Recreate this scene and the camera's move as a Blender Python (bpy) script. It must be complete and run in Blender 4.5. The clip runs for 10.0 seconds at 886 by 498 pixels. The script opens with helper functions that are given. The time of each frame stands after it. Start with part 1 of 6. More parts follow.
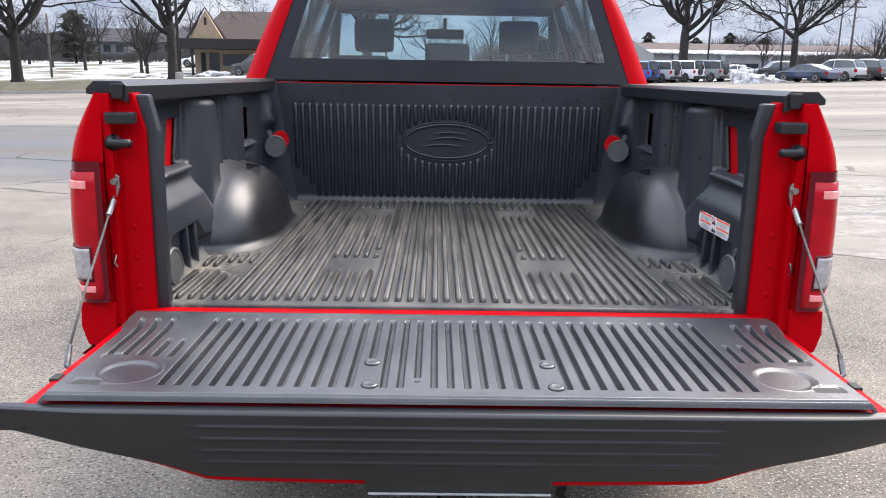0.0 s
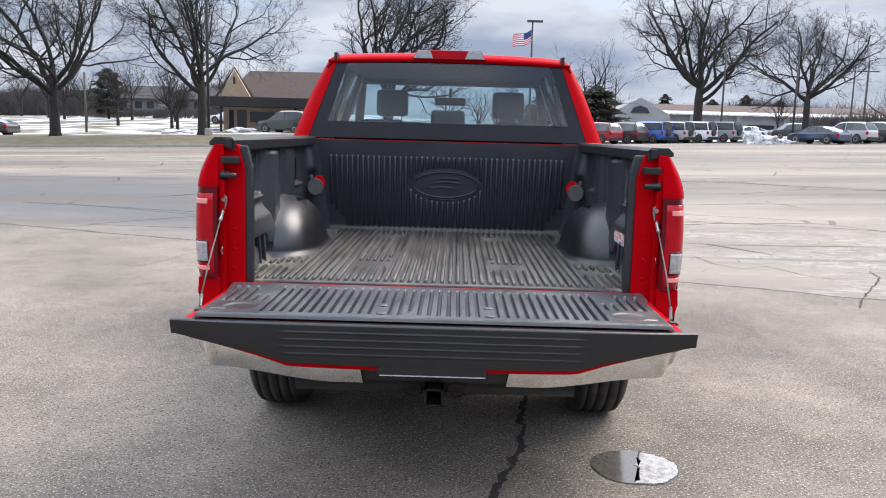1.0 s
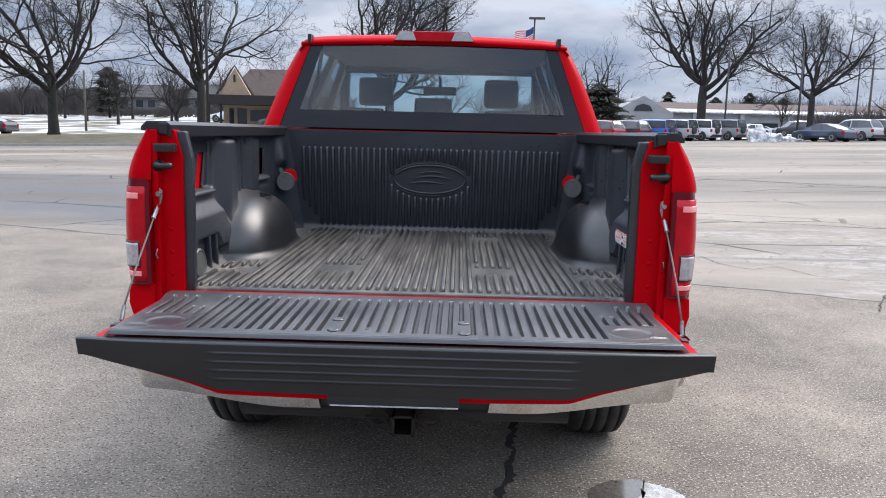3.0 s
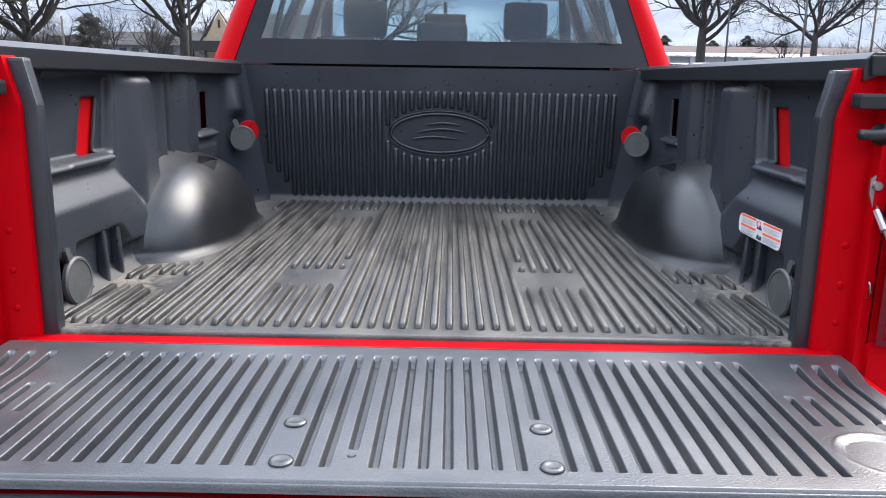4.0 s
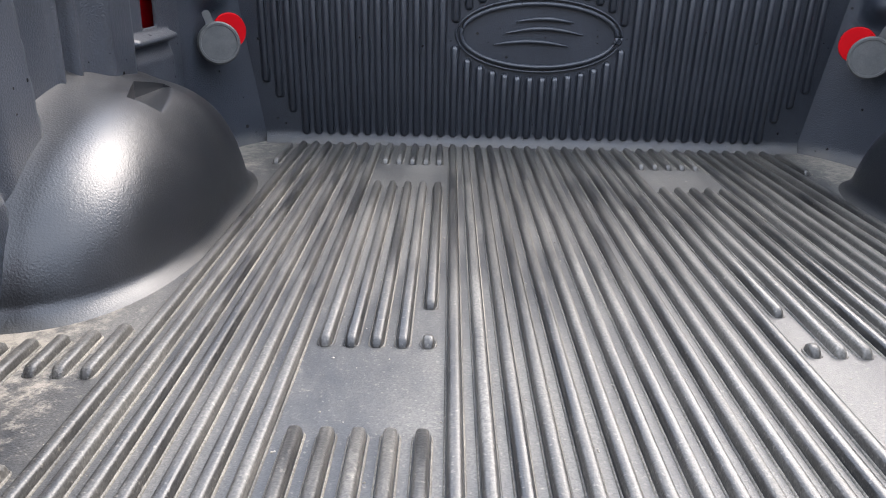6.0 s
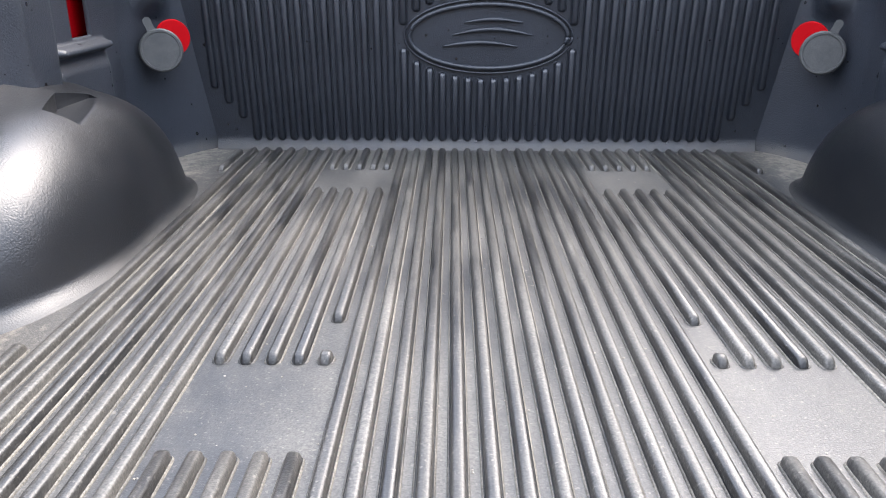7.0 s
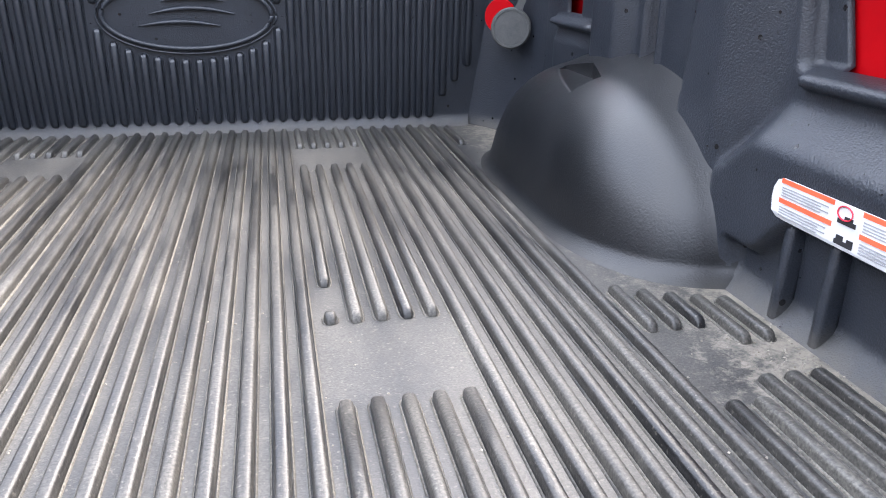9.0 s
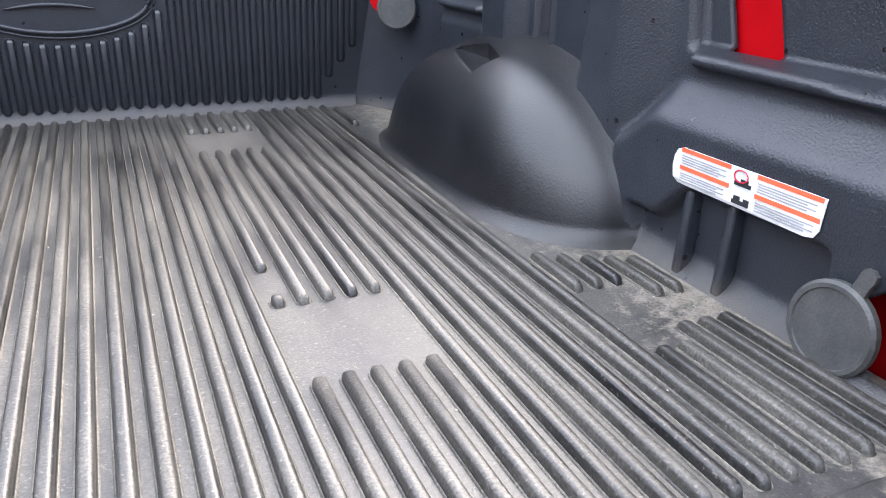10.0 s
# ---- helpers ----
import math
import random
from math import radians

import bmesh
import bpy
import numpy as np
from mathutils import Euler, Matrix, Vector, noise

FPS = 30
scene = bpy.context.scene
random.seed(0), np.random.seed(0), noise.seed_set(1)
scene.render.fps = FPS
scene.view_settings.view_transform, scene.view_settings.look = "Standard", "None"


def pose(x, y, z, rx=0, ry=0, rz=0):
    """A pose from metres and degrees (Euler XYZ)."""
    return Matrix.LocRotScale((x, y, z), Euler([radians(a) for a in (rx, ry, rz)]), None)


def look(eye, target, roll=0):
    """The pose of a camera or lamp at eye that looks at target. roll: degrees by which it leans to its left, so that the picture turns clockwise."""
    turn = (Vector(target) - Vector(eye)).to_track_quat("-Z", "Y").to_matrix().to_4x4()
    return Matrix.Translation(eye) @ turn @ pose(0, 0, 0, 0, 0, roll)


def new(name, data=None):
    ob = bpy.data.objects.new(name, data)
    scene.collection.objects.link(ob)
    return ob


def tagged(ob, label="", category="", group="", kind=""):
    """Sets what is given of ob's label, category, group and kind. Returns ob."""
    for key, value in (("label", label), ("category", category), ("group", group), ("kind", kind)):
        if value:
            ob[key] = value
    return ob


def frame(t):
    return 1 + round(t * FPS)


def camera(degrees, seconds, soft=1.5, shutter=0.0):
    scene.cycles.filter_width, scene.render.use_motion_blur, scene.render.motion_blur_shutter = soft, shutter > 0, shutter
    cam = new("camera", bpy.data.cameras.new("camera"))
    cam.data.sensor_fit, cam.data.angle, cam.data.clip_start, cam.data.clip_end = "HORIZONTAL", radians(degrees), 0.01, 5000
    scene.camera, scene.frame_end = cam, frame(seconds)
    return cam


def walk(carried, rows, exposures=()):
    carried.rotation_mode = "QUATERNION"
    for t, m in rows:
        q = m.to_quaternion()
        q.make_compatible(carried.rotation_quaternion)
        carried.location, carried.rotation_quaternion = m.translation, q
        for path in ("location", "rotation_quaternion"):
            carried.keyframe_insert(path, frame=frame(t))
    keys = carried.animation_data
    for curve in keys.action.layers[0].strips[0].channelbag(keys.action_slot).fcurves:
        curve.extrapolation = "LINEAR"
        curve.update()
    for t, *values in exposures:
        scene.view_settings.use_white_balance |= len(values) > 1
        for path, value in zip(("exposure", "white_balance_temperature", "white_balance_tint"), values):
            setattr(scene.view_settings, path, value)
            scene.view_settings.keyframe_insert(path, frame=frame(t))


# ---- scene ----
cam = camera(59.67, 10.0, 1.0)
PATH = [
    (0, (-0.051, -1.907, 1.427), (-0.029, 0.044, 0.990), 0.90),
    (0.5, (0.013, -2.511, 1.417), (0.008, -0.541, 1.076), 1.08),
    (1, (0.061, -2.998, 1.437), (0.033, -1.020, 1.142), 1.45),
    (1.5, (0.161, -3.308, 1.440), (0.116, -1.326, 1.175), 1.65),
    (2, (0.192, -3.361, 1.424), (0.145, -1.378, 1.171), 1.58),
    (2.5, (0.199, -3.107, 1.407), (0.154, -1.125, 1.143), 1.54),
    (2.7, (0.182, -2.900, 1.403), (0.140, -0.920, 1.128), 1.54),
    (3.8, (0.088, -1.663, 1.344), (0.071, 0.297, 0.948), 0.84),
    (4, (0.045, -1.454, 1.344), (0.030, 0.499, 0.915), 0.90),
    (4.5, (-0.010, -1.005, 1.316), (-0.016, 0.924, 0.789), 0.98),
    (5, (-0.064, -0.656, 1.299), (-0.063, 1.249, 0.691), 1.23),
    (5.5, (-0.190, -0.407, 1.287), (-0.193, 1.480, 0.623), 1.28),
    (5.7, (-0.229, -0.336, 1.289), (-0.233, 1.545, 0.609), 1.39),
    (6.8, (-0.138, -0.267, 1.298), (-0.155, 1.608, 0.602), 0.40),
    (7, (-0.090, -0.264, 1.302), (-0.110, 1.610, 0.606), 0.16),
    (7.5, (0.014, -0.260, 1.301), (0.031, 1.612, 0.598), -0.34),
    (8, (0.114, -0.276, 1.294), (0.209, 1.597, 0.600), -0.39),
    (8.5, (0.174, -0.298, 1.285), (0.407, 1.561, 0.586), 0.33),
    (9, (0.193, -0.304, 1.271), (0.594, 1.523, 0.561), 0.77),
    (9.5, (0.161, -0.298, 1.278), (0.739, 1.469, 0.541), 1.33),
    (10, (0.077, -0.319, 1.289), (0.822, 1.374, 0.529), 1.47),
]
EXPOSURES = [(0, 0.86, 6210, 14), (2, 0.42, 6160, 14), (2.5, 0.42, 6060, 14), (4, 1.10, 6000, 12), (4.6, 1.28, 6060, 12), (5.7, 1.50, 6080, 13), (7.5, 1.80, 6060, 14), (10, 1.88, 6240, 15)]
walk(cam, [(t, look(eye, target, roll)) for t, eye, target, roll in PATH], EXPOSURES)

# ---- sky and sun ----
SUN_TURN, SUN_UP = 48.0, 46.0          # degrees to the right of straight ahead, and above the horizon
SUN_DIR = Vector((math.sin(radians(SUN_TURN)) * math.cos(radians(SUN_UP)), math.cos(radians(SUN_TURN)) * math.cos(radians(SUN_UP)), math.sin(radians(SUN_UP))))
sun_data = bpy.data.lights.new("sun", "SUN")
sun_data.energy, sun_data.angle, sun_data.color = 3.0, radians(40.0), (1.0, 0.88, 0.73)
sun = new("sun", sun_data)
sun.matrix_world = look(SUN_DIR * 50, (0, 0, 0))

world = bpy.data.worlds.new("sky")
scene.world = world
world.use_nodes = True
wn, wl = world.node_tree.nodes, world.node_tree.links
wn.clear()
sky = wn.new("ShaderNodeTexSky")
sky.sky_type, sky.sun_disc = "NISHITA", False
sky.sun_elevation, sky.sun_rotation = radians(SUN_UP), radians(SUN_TURN)
coord = wn.new("ShaderNodeTexCoord")
stretch = wn.new("ShaderNodeMapping")
stretch.inputs["Scale"].default_value = (1.0, 1.0, 3.4)
stretch.inputs["Location"].default_value = (1.9, 0.6, 0.9)
clouds = wn.new("ShaderNodeTexNoise")
clouds.inputs["Scale"].default_value, clouds.inputs["Detail"].default_value, clouds.inputs["Roughness"].default_value = 2.6, 7.0, 0.55
cover = wn.new("ShaderNodeValToRGB")
cover.color_ramp.elements[0].position, cover.color_ramp.elements[1].position = 0.24, 0.44
shade = wn.new("ShaderNodeTexNoise")
shade.inputs["Scale"].default_value, shade.inputs["Detail"].default_value = 4.5, 6.0
tone = wn.new("ShaderNodeValToRGB")
tone.color_ramp.elements[0].position, tone.color_ramp.elements[0].color = 0.36, (2.35, 2.80, 3.50, 1)
tone.color_ramp.elements[1].position, tone.color_ramp.elements[1].color = 0.60, (5.0, 5.2, 5.5, 1)
blend = wn.new("ShaderNodeMixRGB")
back = wn.new("ShaderNodeBackground")
back.inputs["Strength"].default_value = 0.10
wout = wn.new("ShaderNodeOutputWorld")
wl.new(coord.outputs["Generated"], stretch.inputs["Vector"])
wl.new(stretch.outputs["Vector"], clouds.inputs["Vector"])
wl.new(stretch.outputs["Vector"], shade.inputs["Vector"])
wl.new(clouds.outputs["Fac"], cover.inputs["Fac"])
wl.new(shade.outputs["Fac"], tone.inputs["Fac"])
wl.new(cover.outputs["Color"], blend.inputs["Fac"])
wl.new(sky.outputs["Color"], blend.inputs["Color1"])
wl.new(tone.outputs["Color"], blend.inputs["Color2"])
# the sky above the seen part is brightened with height, for overhead fill light
height = wn.new("ShaderNodeSeparateXYZ")
lift = wn.new("ShaderNodeMapRange")
lift.interpolation_type = "SMOOTHSTEP"
lift.inputs["From Min"].default_value, lift.inputs["From Max"].default_value = 0.20, 0.54
lift.inputs["To Min"].default_value, lift.inputs["To Max"].default_value = 1.0, 3.8
glow = wn.new("ShaderNodeMixRGB")
glow.blend_type, glow.inputs["Fac"].default_value = "MULTIPLY", 1.0
wl.new(coord.outputs["Generated"], height.inputs["Vector"])
wl.new(height.outputs["Z"], lift.inputs["Value"])
wl.new(blend.outputs["Color"], glow.inputs["Color1"])
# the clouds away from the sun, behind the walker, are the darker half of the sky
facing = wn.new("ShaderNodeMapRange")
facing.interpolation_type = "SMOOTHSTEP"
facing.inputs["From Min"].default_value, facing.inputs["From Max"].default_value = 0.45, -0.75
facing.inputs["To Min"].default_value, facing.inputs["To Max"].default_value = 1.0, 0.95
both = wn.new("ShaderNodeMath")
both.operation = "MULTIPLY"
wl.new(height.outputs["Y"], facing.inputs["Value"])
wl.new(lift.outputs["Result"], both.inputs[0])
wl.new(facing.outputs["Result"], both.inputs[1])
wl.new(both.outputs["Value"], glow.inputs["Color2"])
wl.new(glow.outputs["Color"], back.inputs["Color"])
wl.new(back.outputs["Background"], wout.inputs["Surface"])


# ---- materials ----
def shuffled(n, l, where):
    """Shift the texture by a random amount for each object, so that alike pieces differ."""
    info = n.new("ShaderNodeObjectInfo")
    far = n.new("ShaderNodeMath")
    far.operation = "MULTIPLY"
    far.inputs[1].default_value = 61.0
    l.new(info.outputs["Random"], far.inputs[0])
    add = n.new("ShaderNodeVectorMath")
    l.new(where, add.inputs[0])
    l.new(far.outputs["Value"], add.inputs[1])
    return add.outputs["Vector"]


def material(name, base, rough=0.5, metal=0.0, second=None, scale=8.0, mix=(0.35, 0.7), bump=0.0, bump_scale=200.0, coat=0.0, spec=0.5, stretch=(1, 1, 1), rough2=None, random_tone=0.0, grain=0.0, grain_scale=420.0):
    """Principled with two-scale colour variation and fine relief, at real-world size."""
    mat = bpy.data.materials.new(name)
    mat.use_nodes = True
    n, l = mat.node_tree.nodes, mat.node_tree.links
    p = n["Principled BSDF"]
    p.inputs["Roughness"].default_value, p.inputs["Metallic"].default_value = rough, metal
    p.inputs["Coat Weight"].default_value, p.inputs["Coat Roughness"].default_value = coat, 0.05
    p.inputs["Specular IOR Level"].default_value = spec
    tc = n.new("ShaderNodeTexCoord")
    mp = n.new("ShaderNodeMapping")
    mp.inputs["Scale"].default_value = stretch
    where = tc.outputs["Object"]
    if random_tone:
        where = shuffled(n, l, where)
    l.new(where, mp.inputs["Vector"])
    second = second or tuple(min(1, c * 1.25 + 0.004) for c in base)
    noise_a = n.new("ShaderNodeTexNoise")
    noise_a.inputs["Scale"].default_value, noise_a.inputs["Detail"].default_value, noise_a.inputs["Roughness"].default_value = scale, 8.0, 0.65
    l.new(mp.outputs["Vector"], noise_a.inputs["Vector"])
    ramp = n.new("ShaderNodeValToRGB")
    ramp.color_ramp.elements[0].position, ramp.color_ramp.elements[0].color = mix[0], (*base, 1)
    ramp.color_ramp.elements[1].position, ramp.color_ramp.elements[1].color = mix[1], (*second, 1)
    l.new(noise_a.outputs["Fac"], ramp.inputs["Fac"])
    colour = ramp.outputs["Color"]
    if grain:
        speck = n.new("ShaderNodeTexNoise")
        speck.inputs["Scale"].default_value, speck.inputs["Detail"].default_value = grain_scale, 2.0
        l.new(where, speck.inputs["Vector"])
        level = n.new("ShaderNodeMapRange")
        level.inputs["From Min"].default_value, level.inputs["From Max"].default_value = 0.32, 0.68
        level.inputs["To Min"].default_value, level.inputs["To Max"].default_value = 1 - grain, 1 + grain
        l.new(speck.outputs["Fac"], level.inputs["Value"])
        salted = n.new("ShaderNodeMixRGB")
        salted.blend_type, salted.inputs["Fac"].default_value = "MULTIPLY", 1.0
        l.new(colour, salted.inputs["Color1"])
        l.new(level.outputs["Result"], salted.inputs["Color2"])
        colour = salted.outputs["Color"]
    if random_tone:
        info = n.new("ShaderNodeObjectInfo")
        vary = n.new("ShaderNodeMapRange")
        vary.inputs["To Min"].default_value, vary.inputs["To Max"].default_value = 1 - random_tone, 1 + random_tone
        l.new(info.outputs["Random"], vary.inputs["Value"])
        tint = n.new("ShaderNodeMixRGB")
        tint.blend_type, tint.inputs["Fac"].default_value = "MULTIPLY", 1.0
        l.new(colour, tint.inputs["Color1"])
        l.new(vary.outputs["Result"], tint.inputs["Color2"])
        colour = tint.outputs["Color"]
    l.new(colour, p.inputs["Base Color"])
    if rough2 is not None:
        rr = n.new("ShaderNodeMapRange")
        rr.inputs["From Min"].default_value, rr.inputs["From Max"].default_value = mix
        rr.inputs["To Min"].default_value, rr.inputs["To Max"].default_value = rough, rough2
        l.new(noise_a.outputs["Fac"], rr.inputs["Value"])
        l.new(rr.outputs["Result"], p.inputs["Roughness"])
    if bump:
        noise_b = n.new("ShaderNodeTexNoise")
        noise_b.inputs["Scale"].default_value, noise_b.inputs["Detail"].default_value = bump_scale, 3.0
        l.new(where, noise_b.inputs["Vector"])
        bm_node = n.new("ShaderNodeBump")
        bm_node.inputs["Strength"].default_value, bm_node.inputs["Distance"].default_value = bump, 0.002
        l.new(noise_b.outputs["Fac"], bm_node.inputs["Height"])
        l.new(bm_node.outputs["Normal"], p.inputs["Normal"])
    return mat


def glass(name, tint, gloss=1.0, ior=1.5):
    """Thin pane: tinted see-through with a mirror sheen that follows Fresnel."""
    mat = bpy.data.materials.new(name)
    mat.use_nodes = True
    n, l = mat.node_tree.nodes, mat.node_tree.links
    n.remove(n["Principled BSDF"])
    clear, shiny, mixer, fres = n.new("ShaderNodeBsdfTransparent"), n.new("ShaderNodeBsdfGlossy"), n.new("ShaderNodeMixShader"), n.new("ShaderNodeFresnel")
    clear.inputs["Color"].default_value = (*tint, 1)
    shiny.inputs["Roughness"].default_value = 0.02
    shiny.inputs["Color"].default_value = (gloss, gloss, gloss, 1)
    fres.inputs["IOR"].default_value = ior
    l.new(fres.outputs["Fac"], mixer.inputs["Fac"])
    l.new(clear.outputs["BSDF"], mixer.inputs[1])
    l.new(shiny.outputs["BSDF"], mixer.inputs[2])
    l.new(mixer.outputs["Shader"], n["Material Output"].inputs["Surface"])
    return mat


def ground_material():
    """Old asphalt: pale aggregate, grey patch beyond the seam, dried salt, sealed strips."""
    mat = bpy.data.materials.new("asphalt")
    mat.use_nodes = True
    n, l = mat.node_tree.nodes, mat.node_tree.links
    p = n["Principled BSDF"]
    p.inputs["Roughness"].default_value, p.inputs["Specular IOR Level"].default_value = 0.88, 0.12
    tc = n.new("ShaderNodeTexCoord")

    def noise_at(scale, detail=6.0, stretch=(1, 1, 1), rough=0.6):
        mp = n.new("ShaderNodeMapping")
        mp.inputs["Scale"].default_value = stretch
        t = n.new("ShaderNodeTexNoise")
        t.inputs["Scale"].default_value, t.inputs["Detail"].default_value, t.inputs["Roughness"].default_value = scale, detail, rough
        l.new(tc.outputs["Object"], mp.inputs["Vector"])
        l.new(mp.outputs["Vector"], t.inputs["Vector"])
        return t.outputs["Fac"]

    def ramp(fac, a, b, ca=(0, 0, 0), cb=(1, 1, 1)):
        r = n.new("ShaderNodeValToRGB")
        r.color_ramp.elements[0].position, r.color_ramp.elements[0].color = a, (*ca, 1)
        r.color_ramp.elements[1].position, r.color_ramp.elements[1].color = b, (*cb, 1)
        l.new(fac, r.inputs["Fac"])
        return r.outputs["Color"]

    def mixed(fac, a, b, kind="MIX"):
        m = n.new("ShaderNodeMixRGB")
        m.blend_type = kind
        for socket, v in ((m.inputs["Fac"], fac), (m.inputs["Color1"], a), (m.inputs["Color2"], b)):
            if isinstance(v, tuple):
                socket.default_value = (*v, 1)
            elif isinstance(v, float):
                socket.default_value = v
            else:
                l.new(v, socket)
        return m.outputs["Color"]

    def maths(op, a, b):
        m = n.new("ShaderNodeMath")
        m.operation = op
        for k, v in enumerate((a, b)):
            if isinstance(v, (int, float)):
                m.inputs[k].default_value = v
            else:
                l.new(v, m.inputs[k])
        return m.outputs["Value"]

    xyz = n.new("ShaderNodeSeparateXYZ")
    l.new(tc.outputs["Object"], xyz.inputs["Vector"])
    # the seam between the near slab and the older lot runs slightly askew
    wobble = maths("MULTIPLY", maths("SUBTRACT", noise_at(0.9, 5.0), 0.5), 0.5)
    along = maths("ADD", maths("ADD", xyz.outputs["Y"], maths("MULTIPLY", xyz.outputs["X"], 0.36)), wobble)
    far_side = maths("GREATER_THAN", along, 5.65)
    near = mixed(ramp(noise_at(0.55, 7.0, (1, 1, 1), 0.7), 0.38, 0.62), (0.128, 0.114, 0.096), (0.310, 0.268, 0.216))
    near = mixed(ramp(noise_at(160.0, 2.0), 0.35, 0.75), near, mixed(0.6, near, (0.12, 0.115, 0.105)), "MIX")
    near = mixed(ramp(noise_at(14.0, 4.0), 0.35, 0.70), mixed(0.35, near, (0.08, 0.07, 0.06)), near)
    near = mixed(ramp(noise_at(88.0, 2.0), 0.57, 0.65), near, (0.40, 0.365, 0.315))
    near = mixed(ramp(noise_at(75.0, 2.0, (1, 1, 1.3)), 0.56, 0.65), near, (0.060, 0.056, 0.050))
    far = mixed(ramp(noise_at(0.13, 7.0, (0.30, 1.0, 1.0), 0.65), 0.42, 0.58), (0.172, 0.156, 0.136), (0.300, 0.264, 0.217))
    far = mixed(ramp(noise_at(0.22, 6.0, (0.16, 1.0, 1.0), 0.7), 0.50, 0.70), far, mixed(0.30, far, (0.36, 0.335, 0.30)))
    # a darker resurfaced strip on the driver's side
    band = maths("MULTIPLY", ramp(maths("MULTIPLY", maths("ADD", along, maths("MULTIPLY", wobble, 3.0)), 0.01), 0.055, 0.075), ramp(maths("MULTIPLY", maths("ADD", along, maths("MULTIPLY", wobble, 6.0)), 0.01), 0.13, 0.16, (1, 1, 1), (0, 0, 0)))
    left = ramp(maths("ADD", maths("MULTIPLY", xyz.outputs["X"], -0.05), maths("MULTIPLY", noise_at(0.4, 5.0), 0.3)), 0.10, 0.22)
    far = mixed(maths("MULTIPLY", maths("MULTIPLY", band, left), 0.85), far, (0.112, 0.114, 0.120))
    # dried salt and crazed asphalt on the passenger's side
    right = maths("MULTIPLY", ramp(maths("MULTIPLY", xyz.outputs["X"], 0.05), 0.09, 0.16), ramp(maths("MULTIPLY", xyz.outputs["Y"], 0.02), 0.17, 0.28, (1, 1, 1), (0, 0, 0)))
    salt = maths("MULTIPLY", ramp(noise_at(0.5, 7.0, (0.5, 1.0, 1)), 0.46, 0.58), ramp(noise_at(4.5, 8.0, (0.7, 1.2, 1), 0.75), 0.46, 0.56))
    far = mixed(maths("MULTIPLY", maths("MULTIPLY", salt, right), 0.45), far, (0.46, 0.44, 0.41))
    far = mixed(ramp(noise_at(60.0, 3.0), 0.3, 0.8), far, mixed(0.5, far, (0.07, 0.07, 0.07)))
    soil = maths("MULTIPLY", ramp(noise_at(0.33, 7.0, (0.28, 1.0, 1.0), 0.7), 0.50, 0.60), ramp(maths("MULTIPLY", xyz.outputs["X"], -0.05), 0.02, 0.16))
    far = mixed(maths("MULTIPLY", soil, 0.60), far, (0.125, 0.098, 0.072))
    streaks = ramp(noise_at(0.5, 4.0, (0.08, 2.4, 1.0)), 0.60, 0.66)
    far = mixed(maths("MULTIPLY", streaks, 0.55), far, (0.11, 0.108, 0.105))
    cells = n.new("ShaderNodeTexVoronoi")
    cells.feature = "DISTANCE_TO_EDGE"
    cells.inputs["Scale"].default_value, cells.inputs["Randomness"].default_value = 0.33, 1.0
    warp = n.new("ShaderNodeMapping")
    warp.inputs["Scale"].default_value = (1.0, 1.6, 1.0)
    bend = n.new("ShaderNodeTexNoise")
    bend.inputs["Scale"].default_value, bend.inputs["Detail"].default_value = 1.6, 5.0
    l.new(tc.outputs["Object"], bend.inputs["Vector"])
    l.new(mixed(0.12, tc.outputs["Object"], bend.outputs["Color"]), warp.inputs["Vector"])
    l.new(warp.outputs["Vector"], cells.inputs["Vector"])
    crackle = maths("MULTIPLY", maths("LESS_THAN", cells.outputs["Distance"], 0.008), ramp(noise_at(0.3, 3.0), 0.46, 0.56))
    far = mixed(maths("MULTIPLY", crackle, 0.8), far, (0.035, 0.034, 0.033))
    fine = n.new("ShaderNodeTexVoronoi")
    fine.feature = "DISTANCE_TO_EDGE"
    fine.inputs["Scale"].default_value = 2.6
    l.new(warp.outputs["Vector"], fine.inputs["Vector"])
    crazed = maths("MULTIPLY", maths("LESS_THAN", fine.outputs["Distance"], 0.035), maths("MULTIPLY", right, ramp(noise_at(0.7, 4.0), 0.44, 0.52)))
    far = mixed(maths("MULTIPLY", crazed, 0.28), far, (0.07, 0.068, 0.064))
    edge = maths("LESS_THAN", maths("ABSOLUTE", maths("SUBTRACT", along, 5.65), 0.0), 0.03)
    col = mixed(far_side, near, far)
    col = mixed(maths("MULTIPLY", edge, 0.75), col, (0.04, 0.04, 0.04))
    l.new(col, p.inputs["Base Color"])
    b = n.new("ShaderNodeBump")
    b.inputs["Strength"].default_value, b.inputs["Distance"].default_value = 0.6, 0.004
    l.new(noise_at(140.0, 3.0), b.inputs["Height"])
    l.new(b.outputs["Normal"], p.inputs["Normal"])
    return mat


